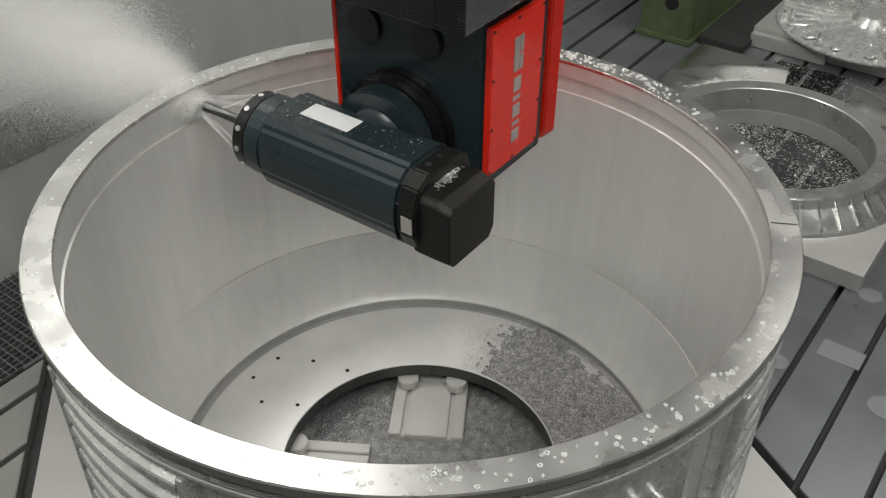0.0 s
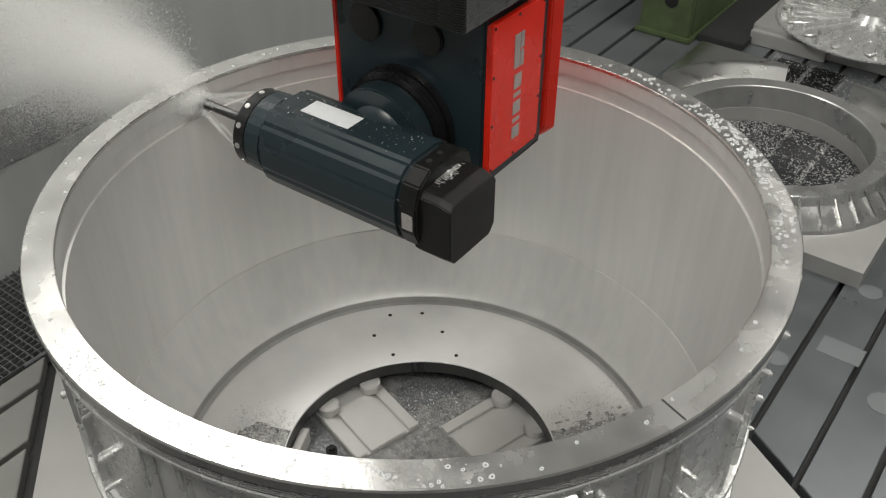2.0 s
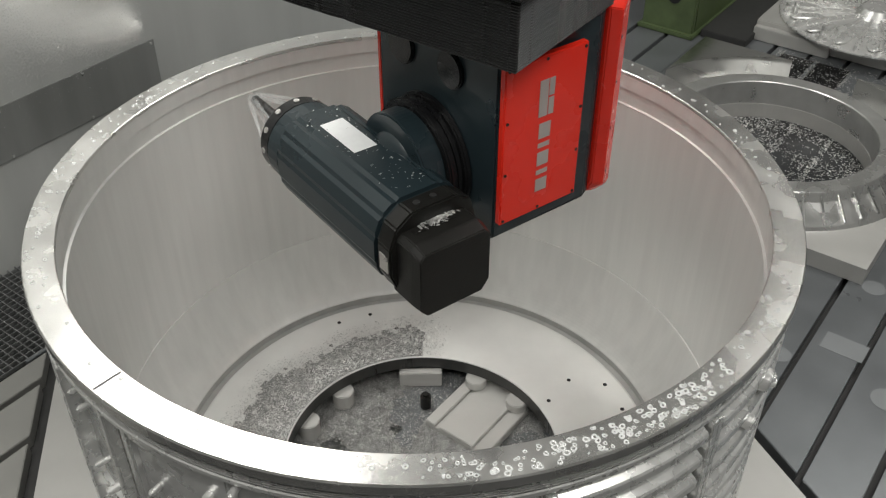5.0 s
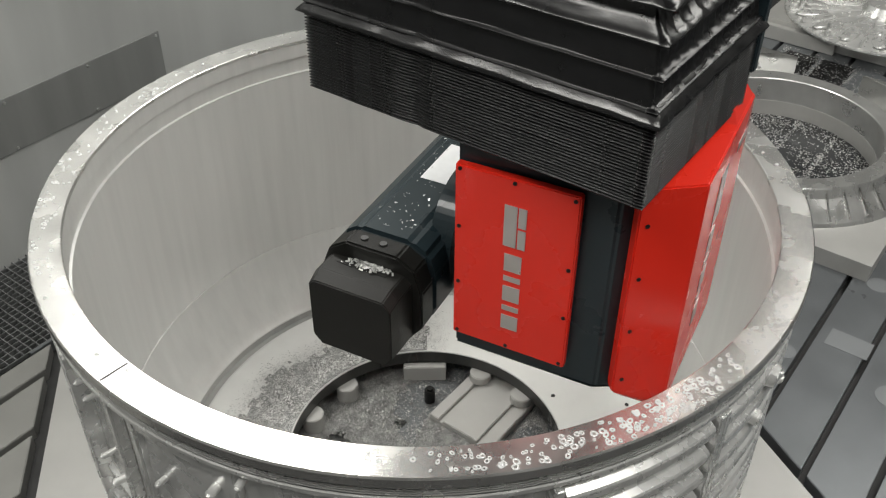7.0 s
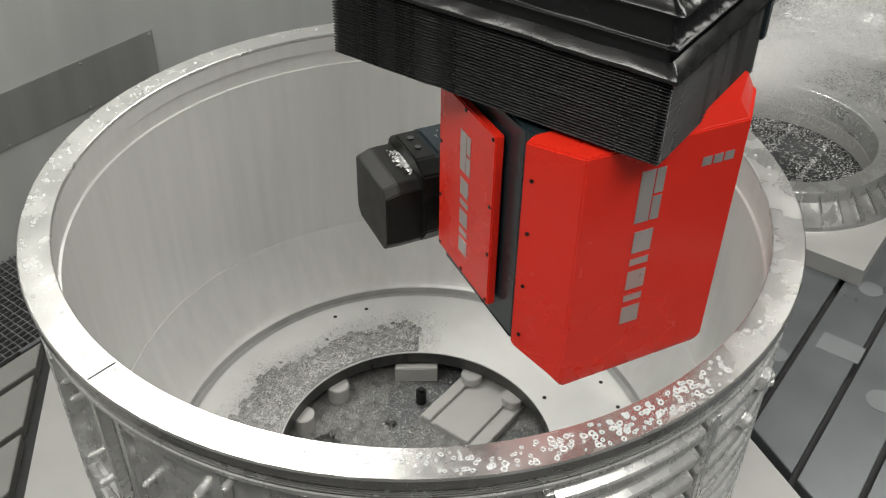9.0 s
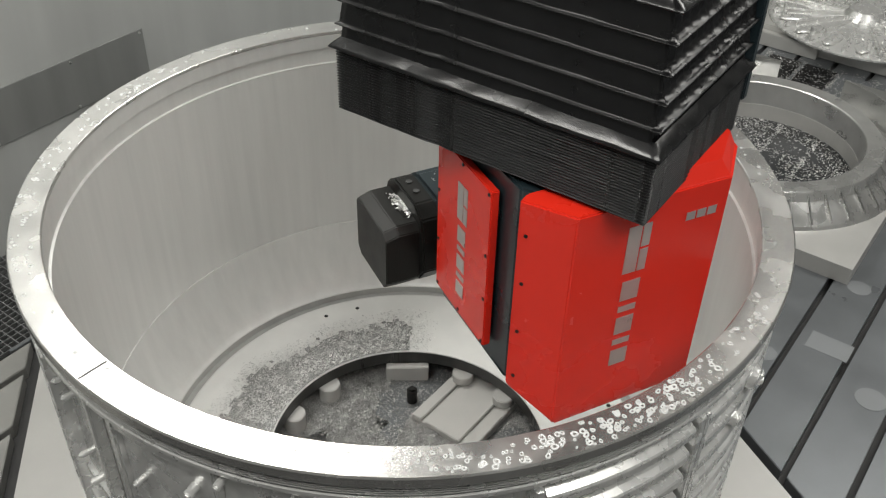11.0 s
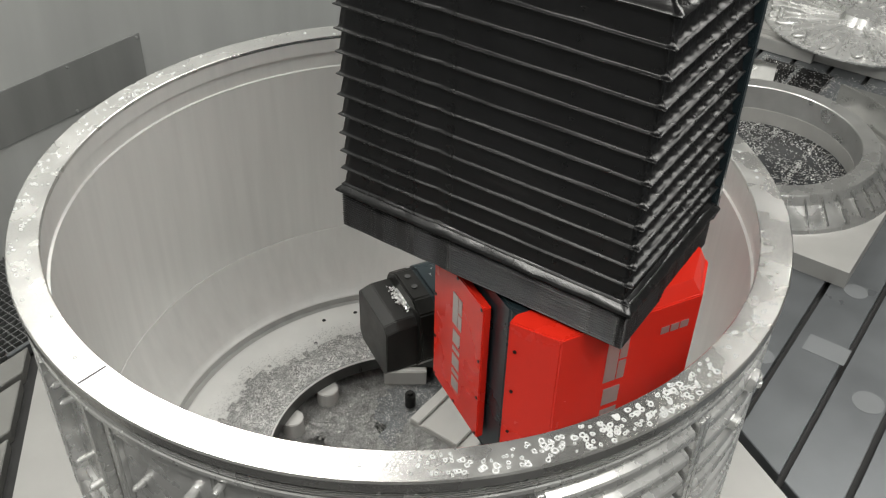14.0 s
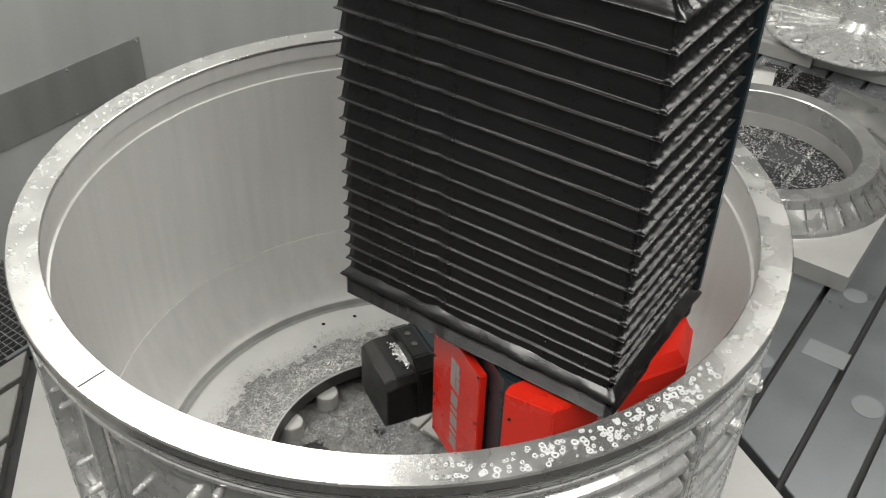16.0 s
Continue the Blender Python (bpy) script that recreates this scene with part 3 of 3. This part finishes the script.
    emblem(body, pose(-.014, -.2922, -.122), .98, .64)
    emblem(body, pose(.3605, -.082, -.068, 0, 0, 90), 1.2, .62)
    for k in range(3):                            # model mark as plain bars
        bm = bmesh.new()
        box(bm, .028 * k, .028 * k + .023, -.0014, 0, -.021, 0, m=pose(.3605, .066, -.072, 0, 0, 90))
        part("letter_bar", bm, LETTER, body)
    # flange and neck, on the fork's cross axis
    axis = pose(0, 0, -.43, 0, -90, 0)
    for name, r, a, b, mat in (("flange", .180, .128, .150, GLOSS_BLACK), ("flange", .168, .150, .172, GLOSS_BLACK), ("flange", .176, .172, .196, GLOSS_BLACK), ("neck", .155, .196, .262, NAVY)):
        bm = bmesh.new()
        cyl(bm, r, a, b, axis, 64, bevel=.005)
        part(name, bm, mat, body)
    for y, z, r in ((.135, -.15, .058), (-.085, -.14, .052), (.16, -.05, .03)):
        bm = bmesh.new()
        cyl(bm, r, .126, .142, pose(0, y, z, 0, -90, 0), 32, bevel=.004)
        part("cover_cap", bm, GLOSS_BLACK, body)
    # spindle: ten-sided housing, nose, tool
    sp = pose(-.345, 0, -.484, -90, 0, 0)
    upright = Matrix(((1, 0, 0, 0), (0, 0, 1, 0), (0, 1, 0, 0), (0, 0, 0, 1)))
    section = ((-.405, -.352), (-.268, -.352), (-.222, -.380), (-.204, -.440), (-.204, -.545), (-.245, -.600), (-.398, -.608), (-.450, -.578), (-.474, -.525), (-.474, -.440), (-.452, -.384))
    bm = bmesh.new()
    prism(bm, section, -.235, .285, upright, .013)
    part("spindle_housing", bm, NAVY, body)
    bm = bmesh.new()
    cyl(bm, .124, .284, .347, sp, 28, bevel=.004)
    part("spindle_barrel", bm, NAVY, body)
    bm = bmesh.new()
    cyl(bm, .154, .190, .292, axis, 64, r2=.082)
    part("hub", bm, NAVY, body, smooth=True)
    bm = bmesh.new()
    cyl(bm, .1215, .347, .392, sp, 48, bevel=.003)
    part("nose", bm, GLOSS_BLACK, body)
    bm = bmesh.new()
    cyl(bm, .117, .392, .432, sp, 40, r2=.070)
    part("nose_cone", bm, GLOSS_BLACK, body)
    for k in range(12):
        bm = bmesh.new()
        cyl(bm, .009, .0, .004, sp @ pose(0, 0, 0, 0, 0, 30 * k) @ pose(.1205, 0, .372, 0, 90, 0), 10)
        part("nozzle", bm, LETTER, body)
    bm = bmesh.new()
    cyl(bm, .034, .430, .475, sp, 24, r2=.024)
    part("tool_holder", bm, TOOL, body)
    bm = bmesh.new()
    cyl(bm, .015, .475, .655, sp, 18)
    part("tool", bm, TOOL, body, "dark slim cutting tool")
    bm = bmesh.new()                              # stepped collar before the motor cover
    prism(bm, [(-.345 + (x + .345) * .985, -.484 + (z + .484) * .985) for x, z in section], -.292, -.233, upright, .005)
    part("collar", bm, BLACK, body)
    bm = bmesh.new()
    outline = ((-.438, -.399), (-.252, -.399), (-.232, -.419), (-.232, -.574), (-.256, -.604), (-.430, -.604), (-.452, -.580), (-.452, -.413))
    loops = []
    for y, drop, narrow in ((-.272, 0, 0), (-.352, 0, 0), (-.388, .012, .003)):       # the top slopes down to the end face
        loops.append([bm.verts.new((x + (narrow if x < -.34 else -narrow), y, z - (drop if z > -.44 else 0))) for x, z in outline])
    bm.faces.new(loops[0])
    bm.faces.new(loops[-1][::-1])
    for p, q in zip(loops, loops[1:]):
        for i in range(8):
            bm.faces.new((p[i], p[(i + 1) % 8], q[(i + 1) % 8], q[i]))
    bmesh.ops.recalc_face_normals(bm, faces=bm.faces[:])
    bmesh.ops.bevel(bm, geom=bm.edges[:], offset=.0025, segments=2, affect="EDGES", clamp_overlap=True)
    part("motor_cover", bm, BLACK, body, "black cast motor cover")
    bm = bmesh.new()
    box(bm, -.415, -.282, -.318, -.296, -.4005, -.3975, .001)
    part("cover_plate", bm, BLACK, body)
    bm = bmesh.new()
    box(bm, -.4750, -.4722, -.283, -.247, -.515, -.465, .0005)
    part("rating_plate", bm, LETTER, body, "small pale rating plate")
    bm = bmesh.new()
    box(bm, -.036, .036, -.088, .088, 0, .0016, .0005, pose(-.336, .105, -.3515, 0, 0, 0))
    part("label_plate", bm, LABEL, body, "white sticker")
    for x, y in ((-.37, -.262), (-.32, -.262)):
        bm = bmesh.new()
        cyl(bm, .009, 0, .004, pose(x, y, -.3542), 14)
        part("bolt_head", bm, ALU_DARK, body)

    def on_cover(rng, k):
        x, y = rng.normal(-.34, .026, k), rng.normal(-.30, .008, k)
        return np.stack([np.clip(x, -.42, -.27), np.clip(y, -.32, -.276), np.full(k, -.3975) + rng.uniform(0, .003, k)], 1)

    def on_housing(rng, k):
        return np.stack([rng.uniform(-.40, -.28, k), rng.uniform(-.2, .28, k), np.full(k, -.3515)], 1)
    flakes("stuck_swarf", "chips stuck on the black cover", on_cover, 260, 11, .007, None, body)
    flakes("stuck_swarf", "chips stuck on the spindle housing", on_housing, 90, 12, .005, None, body)
    # ram above
    bm = bmesh.new()
    cyl(bm, .20, -.012, .02, None, 48)
    part("ram_flange", bm, BLACK, thing)
    m = pose(-.1, -.036, 0, 0, 0, -37)
    bm = bmesh.new()
    box(bm, -.36, .36, -.21, .21, .004, .012, .003, m)
    part("foot_plate", bm, BLACK, thing)
    bm = bmesh.new()
    box(bm, .30, .392, .238, .262, .075, 2.2, .003, m)
    part("ram_column", bm, NAVY, thing, "dark blue-grey ram column")
    bm = bmesh.new()
    box(bm, -.13, -.06, .02, .09, -.06, .004, .004, m)
    part("hose_block", bm, BLACK, thing)
    return thing, body


def fold_height(j):
    """Resting height of fold j once it is drawn out; the lower ones hang closer."""
    return .69 - .060 * j + (.0006 * j * (j + 1) if j > 0 else 0)


def bellows():
    thing = empty("ram_bellows", "black folded rubber-cloth bellows round the vertical ram", "bellows")
    folds = []
    hx, hy = .388, .235
    rng = random.Random(2)
    n = 44
    for j in range(-15, 27):
        bm = bmesh.new()
        # outline of the lip, a little wavy, going round the rectangle
        ring = []
        for i in range(4):
            for k in range(n):
                s = -1 + 2 * k / n
                p = ((s * hx, -hy), (hx, s * hy), (-s * hx, hy), (-hx, -s * hy))[i]
                ring.append((*p, i))
        ph = rng.uniform(0, 6)
        loops = []
        for dz, inset in ((-.0016, .014), (-.0016, .0008), (0, 0), (.0012, .0006), (.0019, .0062), (.006, .0075), (.012, .0085), (.021, .0095), (.034, .0115), (.062, .0150)) if j >= 0 else ((-.0022, .016), (-.0022, .0012), (0, 0), (.0022, .0008), (.005, .0050), (.012, .0120), (.021, .0215), (.030, .0295), (.045, .0340), (.066, .0360)):
            loop = []
            for x, y, i in ring:
                w = .0003 * math.sin(x * 60 + ph) + .0006 * noise.noise((x * 14, y * 14, j * 3.1)) if inset < .0025 else (.003 if j > 0 else .006) * noise.noise((x * 9, y * 9 + dz * 20, j * 1.7))
                if i in (1, 3) and dz > .004:
                    w += .0030 * math.sin(y * 190 + j * .6 + dz * 60)
                zw = 0.0
                if i in (1, 3) and dz > .004:     # the narrow sides crumple into a ledge above each lip
                    zw = .0016 * math.sin(y * 105 + j * 1.3) + .0012 * math.sin(y * 47 + j)
                    if .004 < dz < .02:
                        w -= .0065 + (dz - .004) * .5
                    elif dz > .02:
                        w -= .009
                if i == 0:
                    zw = (.0003 if dz < .004 else .0009) * math.sin(x * 33 + j * 2.1) * math.sin(x * 11 + j)
                    w -= .004 * math.exp(-((x + .11) / .014) ** 2)
                kx, ky = 1 - inset / hx, 1 - inset / hy
                dx, dy = ((0, -1), (1, 0), (0, 1), (-1, 0))[i]
                loop.append(bm.verts.new((x * kx + dx * w, y * ky + dy * w, dz + zw + (.0004 if dz < .004 else .003) * noise.noise((x * 6, y * 6, j * 2.3)))))
            loops.append(loop)
        for p, q in zip(loops, loops[1:]):
            for k in range(len(p)):
                bm.faces.new((p[k], p[(k + 1) % len(p)], q[(k + 1) % len(p)], q[k]))
        fold = part("fold", bm, RUBBER if j >= 0 else RUBBER_GLOSS, thing, smooth=True)
        folds.append((j, fold))
    bm = bmesh.new()                             # the fold that is just coming loose: a slack, shining bulge on top of the stack
    loops = []
    for dz, inset in ((0, .010), (.0005, -.004), (.002, -.0100), (.005, -.0130), (.011, -.0085), (.018, -.0010), (.025, .0070), (.030, .0130)):
        loop = []
        for x, y, i in ring:
            dx, dy = ((0, -1), (1, 0), (0, 1), (-1, 0))[i]
            w = .0035 * noise.noise((x * 17, y * 17, dz * 40)) + .0016 * noise.noise((x * 50, y * 50, dz * 90)) if .001 < dz < .028 else 0
            loop.append(bm.verts.new((x * (1 - inset / hx) + dx * w, y * (1 - inset / hy) + dy * w, dz + .0018 * noise.noise((x * 12, y * 12, 5)))))
        loops.append(loop)
    for p, q in zip(loops, loops[1:]):
        for k in range(len(p)):
            bm.faces.new((p[k], p[(k + 1) % len(p)], q[(k + 1) % len(p)], q[k]))
    loose = part("loose_fold", bm, RUBBER_GLOSS, thing, "slack shining fold on top of the gathered folds", smooth=True)
    return thing, folds, loose


# ---- the other blanks on the table ----
def slab_ring():
    """A square slab milled down to a ring: full-height corners, a vaned ring round an open bore."""
    thing = empty("milled_slab", "square aluminium slab milled to a vaned ring, chips inside", "machined part")
    cu, cv, half, top, low = 2.69, -.20, .70, -.995, -1.165
    M = uv(cu, cv)
    n, rm = 96, .722
    for k in (0, 3):                              # the two far corners left standing
        pts = []
        for i in range(41):
            a0 = math.acos(half / rm)
            a = a0 + (math.pi / 2 - 2 * a0) * i / 40
            pts.append((rm * math.cos(a), rm * math.sin(a)))
        pts = pts[::-1] + [(half, math.sqrt(rm * rm - half * half)), (half, half), (math.sqrt(rm * rm - half * half), half)][1:2]
        bm = bmesh.new()
        prism(bm, pts, low, top, M @ pose(0, 0, 0, 0, 0, 90 * k), .002)
        part("corner", bm, ALU_SHINY, thing)
    bm = bmesh.new()                              # base slab with the bore
    ring_in = [(.49 * math.cos(2 * math.pi * i / n), .49 * math.sin(2 * math.pi * i / n)) for i in range(n)]
    ring_out = []
    for i in range(n):
        a = 2 * math.pi * i / n
        k = half / max(abs(math.cos(a)), abs(math.sin(a)))
        ring_out.append((k * math.cos(a), k * math.sin(a)))
    vs = [[bm.verts.new((x, y, z)) for x, y in ring] for ring, z in ((ring_in, low), (ring_out, low), (ring_out, FLOOR), (ring_in, FLOOR))]
    for p, q in zip(vs, vs[1:] + vs[:1]):
        for i in range(n):
            bm.faces.new((p[i], p[(i + 1) % n], q[(i + 1) % n], q[i]))
    bmesh.ops.recalc_face_normals(bm, faces=bm.faces[:])
    bmesh.ops.transform(bm, matrix=M, verts=bm.verts[:])
    part("base", bm, STEEL_PALE, thing)
    bm = lathe([(.492, low), (.492, -1.035), (.496, -1.03), (.578, -1.03), (.583, -1.036), (.60, -1.075), (.69, -1.15), (.70, low)], 128)
    bmesh.ops.transform(bm, matrix=M, verts=bm.verts[:])
    part("ring", bm, ALU, thing)
    for i in range(44):
        a = 360 * i / 44
        if abs((a - 45 + 180) % 360 - 180) < 32 or abs((a + 45 + 180) % 360 - 180) < 32:
            continue                              # none before the standing corners
        bm = bmesh.new()
        box(bm, -.012, .135, -.006, .006, -.022, .010, .004, M @ pose(0, 0, 0, 0, 0, a) @ pose(.583, 0, -1.052, 0, 42, 0))
        part("vane", bm, ALU_SHINY, thing)

    def in_bore(rng, k):
        r, d = .485 * np.sqrt(rng.uniform(0, 1, k)), rng.uniform(0, 2 * np.pi, k)
        x, y = r * np.cos(d), r * np.sin(d)
        slot = np.abs((y + cv + .61 + .11) % .22 - .11) < .016
        dens = 1.2 * slot + .14 + .55 * (np.sin(7 * x + 2) * np.cos(6 * y + 1) > -.15) * (r > .12) + .5 * (r > .36)
        keep = rng.uniform(0, 1, k) < dens * .52
        c, s = math.cos(radians(AXIS)), math.sin(radians(AXIS))
        x, y = x[keep] + cu, y[keep] + cv
        return np.stack([x * c - y * s, x * s + y * c, np.full(len(x), FLOOR + .0016)], 1)
    flakes("chip_scatter", "bright chips scattered on the wet table inside the bore", in_bore, 17000, 21, .0068)
    bm = bmesh.new()
    cyl(bm, .488, FLOOR + .0002, FLOOR + .0010, M, 96)
    tagged(part("wet_film", bm, WET_FILM), "dark film of coolant on the table inside the bore", "puddle", kind="structure")
    return thing


def ribbed_disc():
    """A round blank with radial ribs and domed pockets, on a low block."""
    base = empty("mounting_block", "low grey steel mounting block", "block")
    bm = bmesh.new()
    box(bm, 4.11, 5.40, -.80, .44, FLOOR + .002, -1.13, .006, UV)
    part("body", bm, STEEL_PALE, base)
    bm = bmesh.new()
    box(bm, 4.06, 4.109, -.05, .435, FLOOR + .002, -1.16, .004, UV)
    part("ledge", bm, STEEL_PALE, base)
    thing = empty("ribbed_disc", "round milled aluminium blank with radial ribs and pockets", "machined part")
    M = uv(4.53, -.17)
    bm = lathe([(0, -1.127), (.585, -1.127), (.585, -1.117), (.575, -1.114), (.30, -1.100), (.14, -1.092), (.10, -1.04), (.085, -1.035), (.0, -1.035)], 96, closed=False)
    bmesh.ops.transform(bm, matrix=M, verts=bm.verts[:])
    part("disc", bm, ALU_RIB, thing)
    for i in range(16):
        bm = bmesh.new()
        box(bm, .09, .56, -.008, .008, -1.116, -1.072, .006, M @ pose(0, 0, 0, 0, 0, 22.5 * i + 4) @ pose(0, 0, 0, 0, 0, 0))
        part("rib", bm, ALU_RIB, thing)
    for i in range(16):
        bm = bmesh.new()
        m = M @ pose(0, 0, 0, 0, 0, 22.5 * i + 15) @ pose(.44, 0, -1.100)
        bmesh.ops.create_uvsphere(bm, u_segments=18, v_segments=8, radius=1, matrix=m @ Matrix.Diagonal((.11, .045, .016, 1)))
        part("pocket_dome", bm, ALU_RIB, thing, smooth=True)
    for a, r in ((200, .5), (160, .52), (240, .5), (120, .5)):
        bm = bmesh.new()
        cyl(bm, .016, -1.11, -1.03, M @ pose(0, 0, 0, 0, 0, a) @ pose(r, 0, 0), 16, bevel=.003)
        part("peg", bm, ALU_RIB, thing)


def angle_plate():
    thing = empty("angle_plate", "green painted cast angle plate standing on the slotted table", "fixture")
    bm = bmesh.new()
    box(bm, 3.83, 3.87, .75, 1.10, FLOOR + .001, -.55, .008, UV)
    part("face", bm, GREEN, thing)
    bm = bmesh.new()
    box(bm, 3.868, 4.9, .75, .80, FLOOR + .001, -.55, .008, UV)
    part("flank", bm, GREEN, thing)
    bm = bmesh.new()
    box(bm, 3.868, 4.9, 1.05, 1.10, FLOOR + .001, -.55, .008, UV)
    part("flank", bm, GREEN, thing)
    bm = bmesh.new()
    box(bm, 3.80, 4.95, .73, 1.12, FLOOR + .0005, FLOOR + .03, .006, UV)
    part("foot", bm, GREEN, thing)
    # Disc on the face, coloured with the shade inside a hole.
    bm = bmesh.new()
    cyl(bm, .045, -.006, .02, UV @ pose(3.829, .90, -1.0, 0, 90, 0), 24)
    part("hole", bm, DEEP_SHADE, thing)
    bm = bmesh.new()
    box(bm, 3.9, 7, .42, .72, FLOOR + .001, FLOOR + .05, .004, UV)
    tagged(part("dark_rail", bm, SLOT), "dark steel rail lying on the table", "rail")


def table_marks():
    """Dry pale patches on the wet plates, and wet squares between the blanks with chips."""
    for u, v, a, b in ((1.553, -.966, .055, .085),):
        bm = bmesh.new()
        box(bm, u - a, u + a, v - b, v + b, FLOOR, FLOOR + .0012, m=UV)
        tagged(part("pale_patch", bm, DRY), "pale dry patch on the steel plate", "patch", kind="structure")
    for u, v, r in ((1.359, -.77, .045), (1.357, -1.19, .06), (2.0, -.95, .05)):
        bm = bmesh.new()
        cyl(bm, r, FLOOR, FLOOR + .0012, UV @ pose(u, v, 0), 28)
        tagged(part("round_plug", bm, DRY), "round pale plug in the steel plate", "plug", kind="structure")
    for k in range(4):
        v = .10 - .22 * k
        bm = bmesh.new()
        box(bm, 3.50, 3.98, v - .10, v + .10, FLOOR, FLOOR + .003, .001, UV)
        tagged(part("wet_tile", bm, GLOSS_BLACK if k < 2 else STEEL), "dark wet square of table plate with chips", "plate", kind="structure")

    def between(rng, k):
        u, v = rng.uniform(3.46, 4.02, k), rng.uniform(-.7, .25, k)
        w = np.abs(((v - .21) / .22) % 1 - .5) > .42
        keep = (rng.uniform(0, 1, k) < .25) | w
        u, v = u[keep], v[keep]
        c, s = math.cos(radians(AXIS)), math.sin(radians(AXIS))
        return np.stack([u * c - v * s, u * s + v * c, np.full(len(u), FLOOR + .004)], 1)
    flakes("chip_scatter", "bright chips scattered on the table between the blanks", between, 6500, 23, .0075)


# ---- coolant ----
def droplets(name, label, place, count, seed, size, mat):
    """A cloud of tiny flecks of water, each turned its own way."""
    rng = np.random.default_rng(seed)
    p = place(rng, count)
    n = len(p)
    a = rng.normal(0, 1, (n, 3))
    b = np.cross(a, rng.normal(0, 1, (n, 3)))
    a /= np.linalg.norm(a, axis=1)[:, None]
    b /= np.linalg.norm(b, axis=1)[:, None]
    k = size * rng.uniform(.5, 1.5, n)[:, None]
    v = np.stack([p + k * a * .8, p - k * a * .4 + k * b * .7, p - k * a * .4 - k * b * .7], 1).reshape(-1, 3)
    f = np.arange(3 * n).reshape(-1, 3)
    me = bpy.data.meshes.new(name)
    me.from_pydata(v.tolist(), [], f.tolist())
    return tagged(link(name, me, mat), label, "spray", kind="stuff")


def plume(rng, k):
    """Spray off the tool, along +y: a dense neck that opens into a wide fan."""
    y = np.where(rng.uniform(0, 1, k) < .13, .35 * rng.uniform(0, 1, k), 1.30 * rng.uniform(0, 1, k) ** 1.0)
    w = .018 + .25 * y ** .9
    a = rng.normal(0, 1, k) * w * .75
    b = rng.normal(0, 1, k) * w * .55 + .05 * y
    b = np.where(rng.uniform(0, 1, k) < .22, b - .22 * y * rng.uniform(0, 1.6, k), b)
    return np.stack([a, y, b], 1)


def jets(parent):
    for k in (0, 2, 4, 6, 8, 10):
        bm = bmesh.new()
        a = radians(30 * k + 15)
        p = Vector((-.345 + .103 * math.cos(a), .41, -.484 + .103 * math.sin(a)))
        q = Vector((-.345 + .016 * math.cos(a), .66, -.484 + .016 * math.sin(a)))
        cyl(bm, .003, 0, (q - p).length, Matrix.Translation(p) @ (q - p).to_track_quat("Z", "Y").to_matrix().to_4x4(), 10, r2=.010)
        part("coolant_jet", bm, JET, parent, smooth=True)


# ---- build ----
slotted_table()
grating()
walls()
casing()
turntable()
chips()
drops()
slab_ring()
ribbed_disc()
angle_plate()
table_marks()
head, fork = fork_and_spindle()
folds_thing, folds, loose_fold = bellows()
jets(fork)
spray_a = droplets("coolant_spray", "white plume of coolant spray thrown off the tool", plume, 330000, 31, .0023, SPRAY)
spray_b = droplets("coolant_spray", "white plume of coolant spray thrown off the tool", plume, 330000, 32, .0022, SPRAY)


def motions():
    for ob in turning:
        walk(ob, [(t, pose(0, 0, 0, 0, 0, a)) for t, a in TURN])
    walk(head, [(t, pose(x, y, z)) for t, x, y, z, c in RAM])
    walk(fork, [(t, pose(0, 0, 0, 0, 0, c)) for t, x, y, z, c in RAM])
    walk(folds_thing, [(t, pose(x, y, 0)) for t, x, y, z, c in RAM])
    # the plume spins slowly about the tool, then thins, lifts and drifts off once the tool leaves the wall
    for ob, sign in ((spray_a, 1), (spray_b, -1)):
        rows = [(.25 * k, pose(-.667, .553, -.045, 0, 0, 52.4) @ pose(0, 0, 0, 0, sign * 9 * math.sin(k * 1.9), 0)) for k in range(18)]
        if sign > 0:
            rows += [(4.7, pose(-.80, .65, .10, 0, 0, 56)), (5.4, pose(-1.0, .75, .60, 8, 0, 60)), (6.2, pose(-1.1, .80, 1.7, 14, 0, 64))]
        else:
            rows += [(4.7, pose(-.80, .65, .05, 0, 0, 56)), (6.3, pose(-1.0, .78, .24, 4, 0, 60)), (7.2, pose(-1.15, .90, .60, 8, 0, 64)), (8.6, pose(-1.3, 1.0, 1.9, 10, 0, 66))]
        if sign > 0:
            rows += [(7.0, pose(.2, 1.2, 2.4, 0, 0, 0)), (7.8, pose(.84, .55, 1.3, 0, 0, -50)), (8.4, pose(.84, .42, .16, 0, 0, -62)), (8.8, pose(.85, .39, .05, 0, 0, -60)), (9.2, pose(.85, .39, .04, 0, 0, -58)),
                     (10.0, pose(1.1, .55, .5, 8, 0, -56)), (11.0, pose(1.4, .8, 1.9, 10, 0, -54))]
        rows.append((16.0, pose(1.5 * sign, .9, 2.6, 10, 0, -54 if sign > 0 else 64)))
        walk(ob, rows)
    times = [0, 4.2, 5.4, 6.3, 7, 7.5, 8, 9, 9.5, 10] + [10.25 + .25 * i for i in range(24)]
    rows = []
    for t in times:                              # where the gathered stack ends
        foot, j = at(RAM, t)[2], -6.0
        while fold_height(j) > foot + (26 - j) * .0067 + .007:
            j += .05
        rows.append((t, pose(-.1, -.036, foot + (26 - j) * .0067 + .009, 0, 0, -37)))
    walk(loose_fold, rows)
    for j, fold in folds:
        rows = []
        for t in times:
            foot = at(RAM, t)[2]
            rows.append((t, pose(-.1, -.036, max(fold_height(j), foot + (26 - j) * .0067 + .007), 0, 0, -37)))
        walk(fold, rows)


motions()
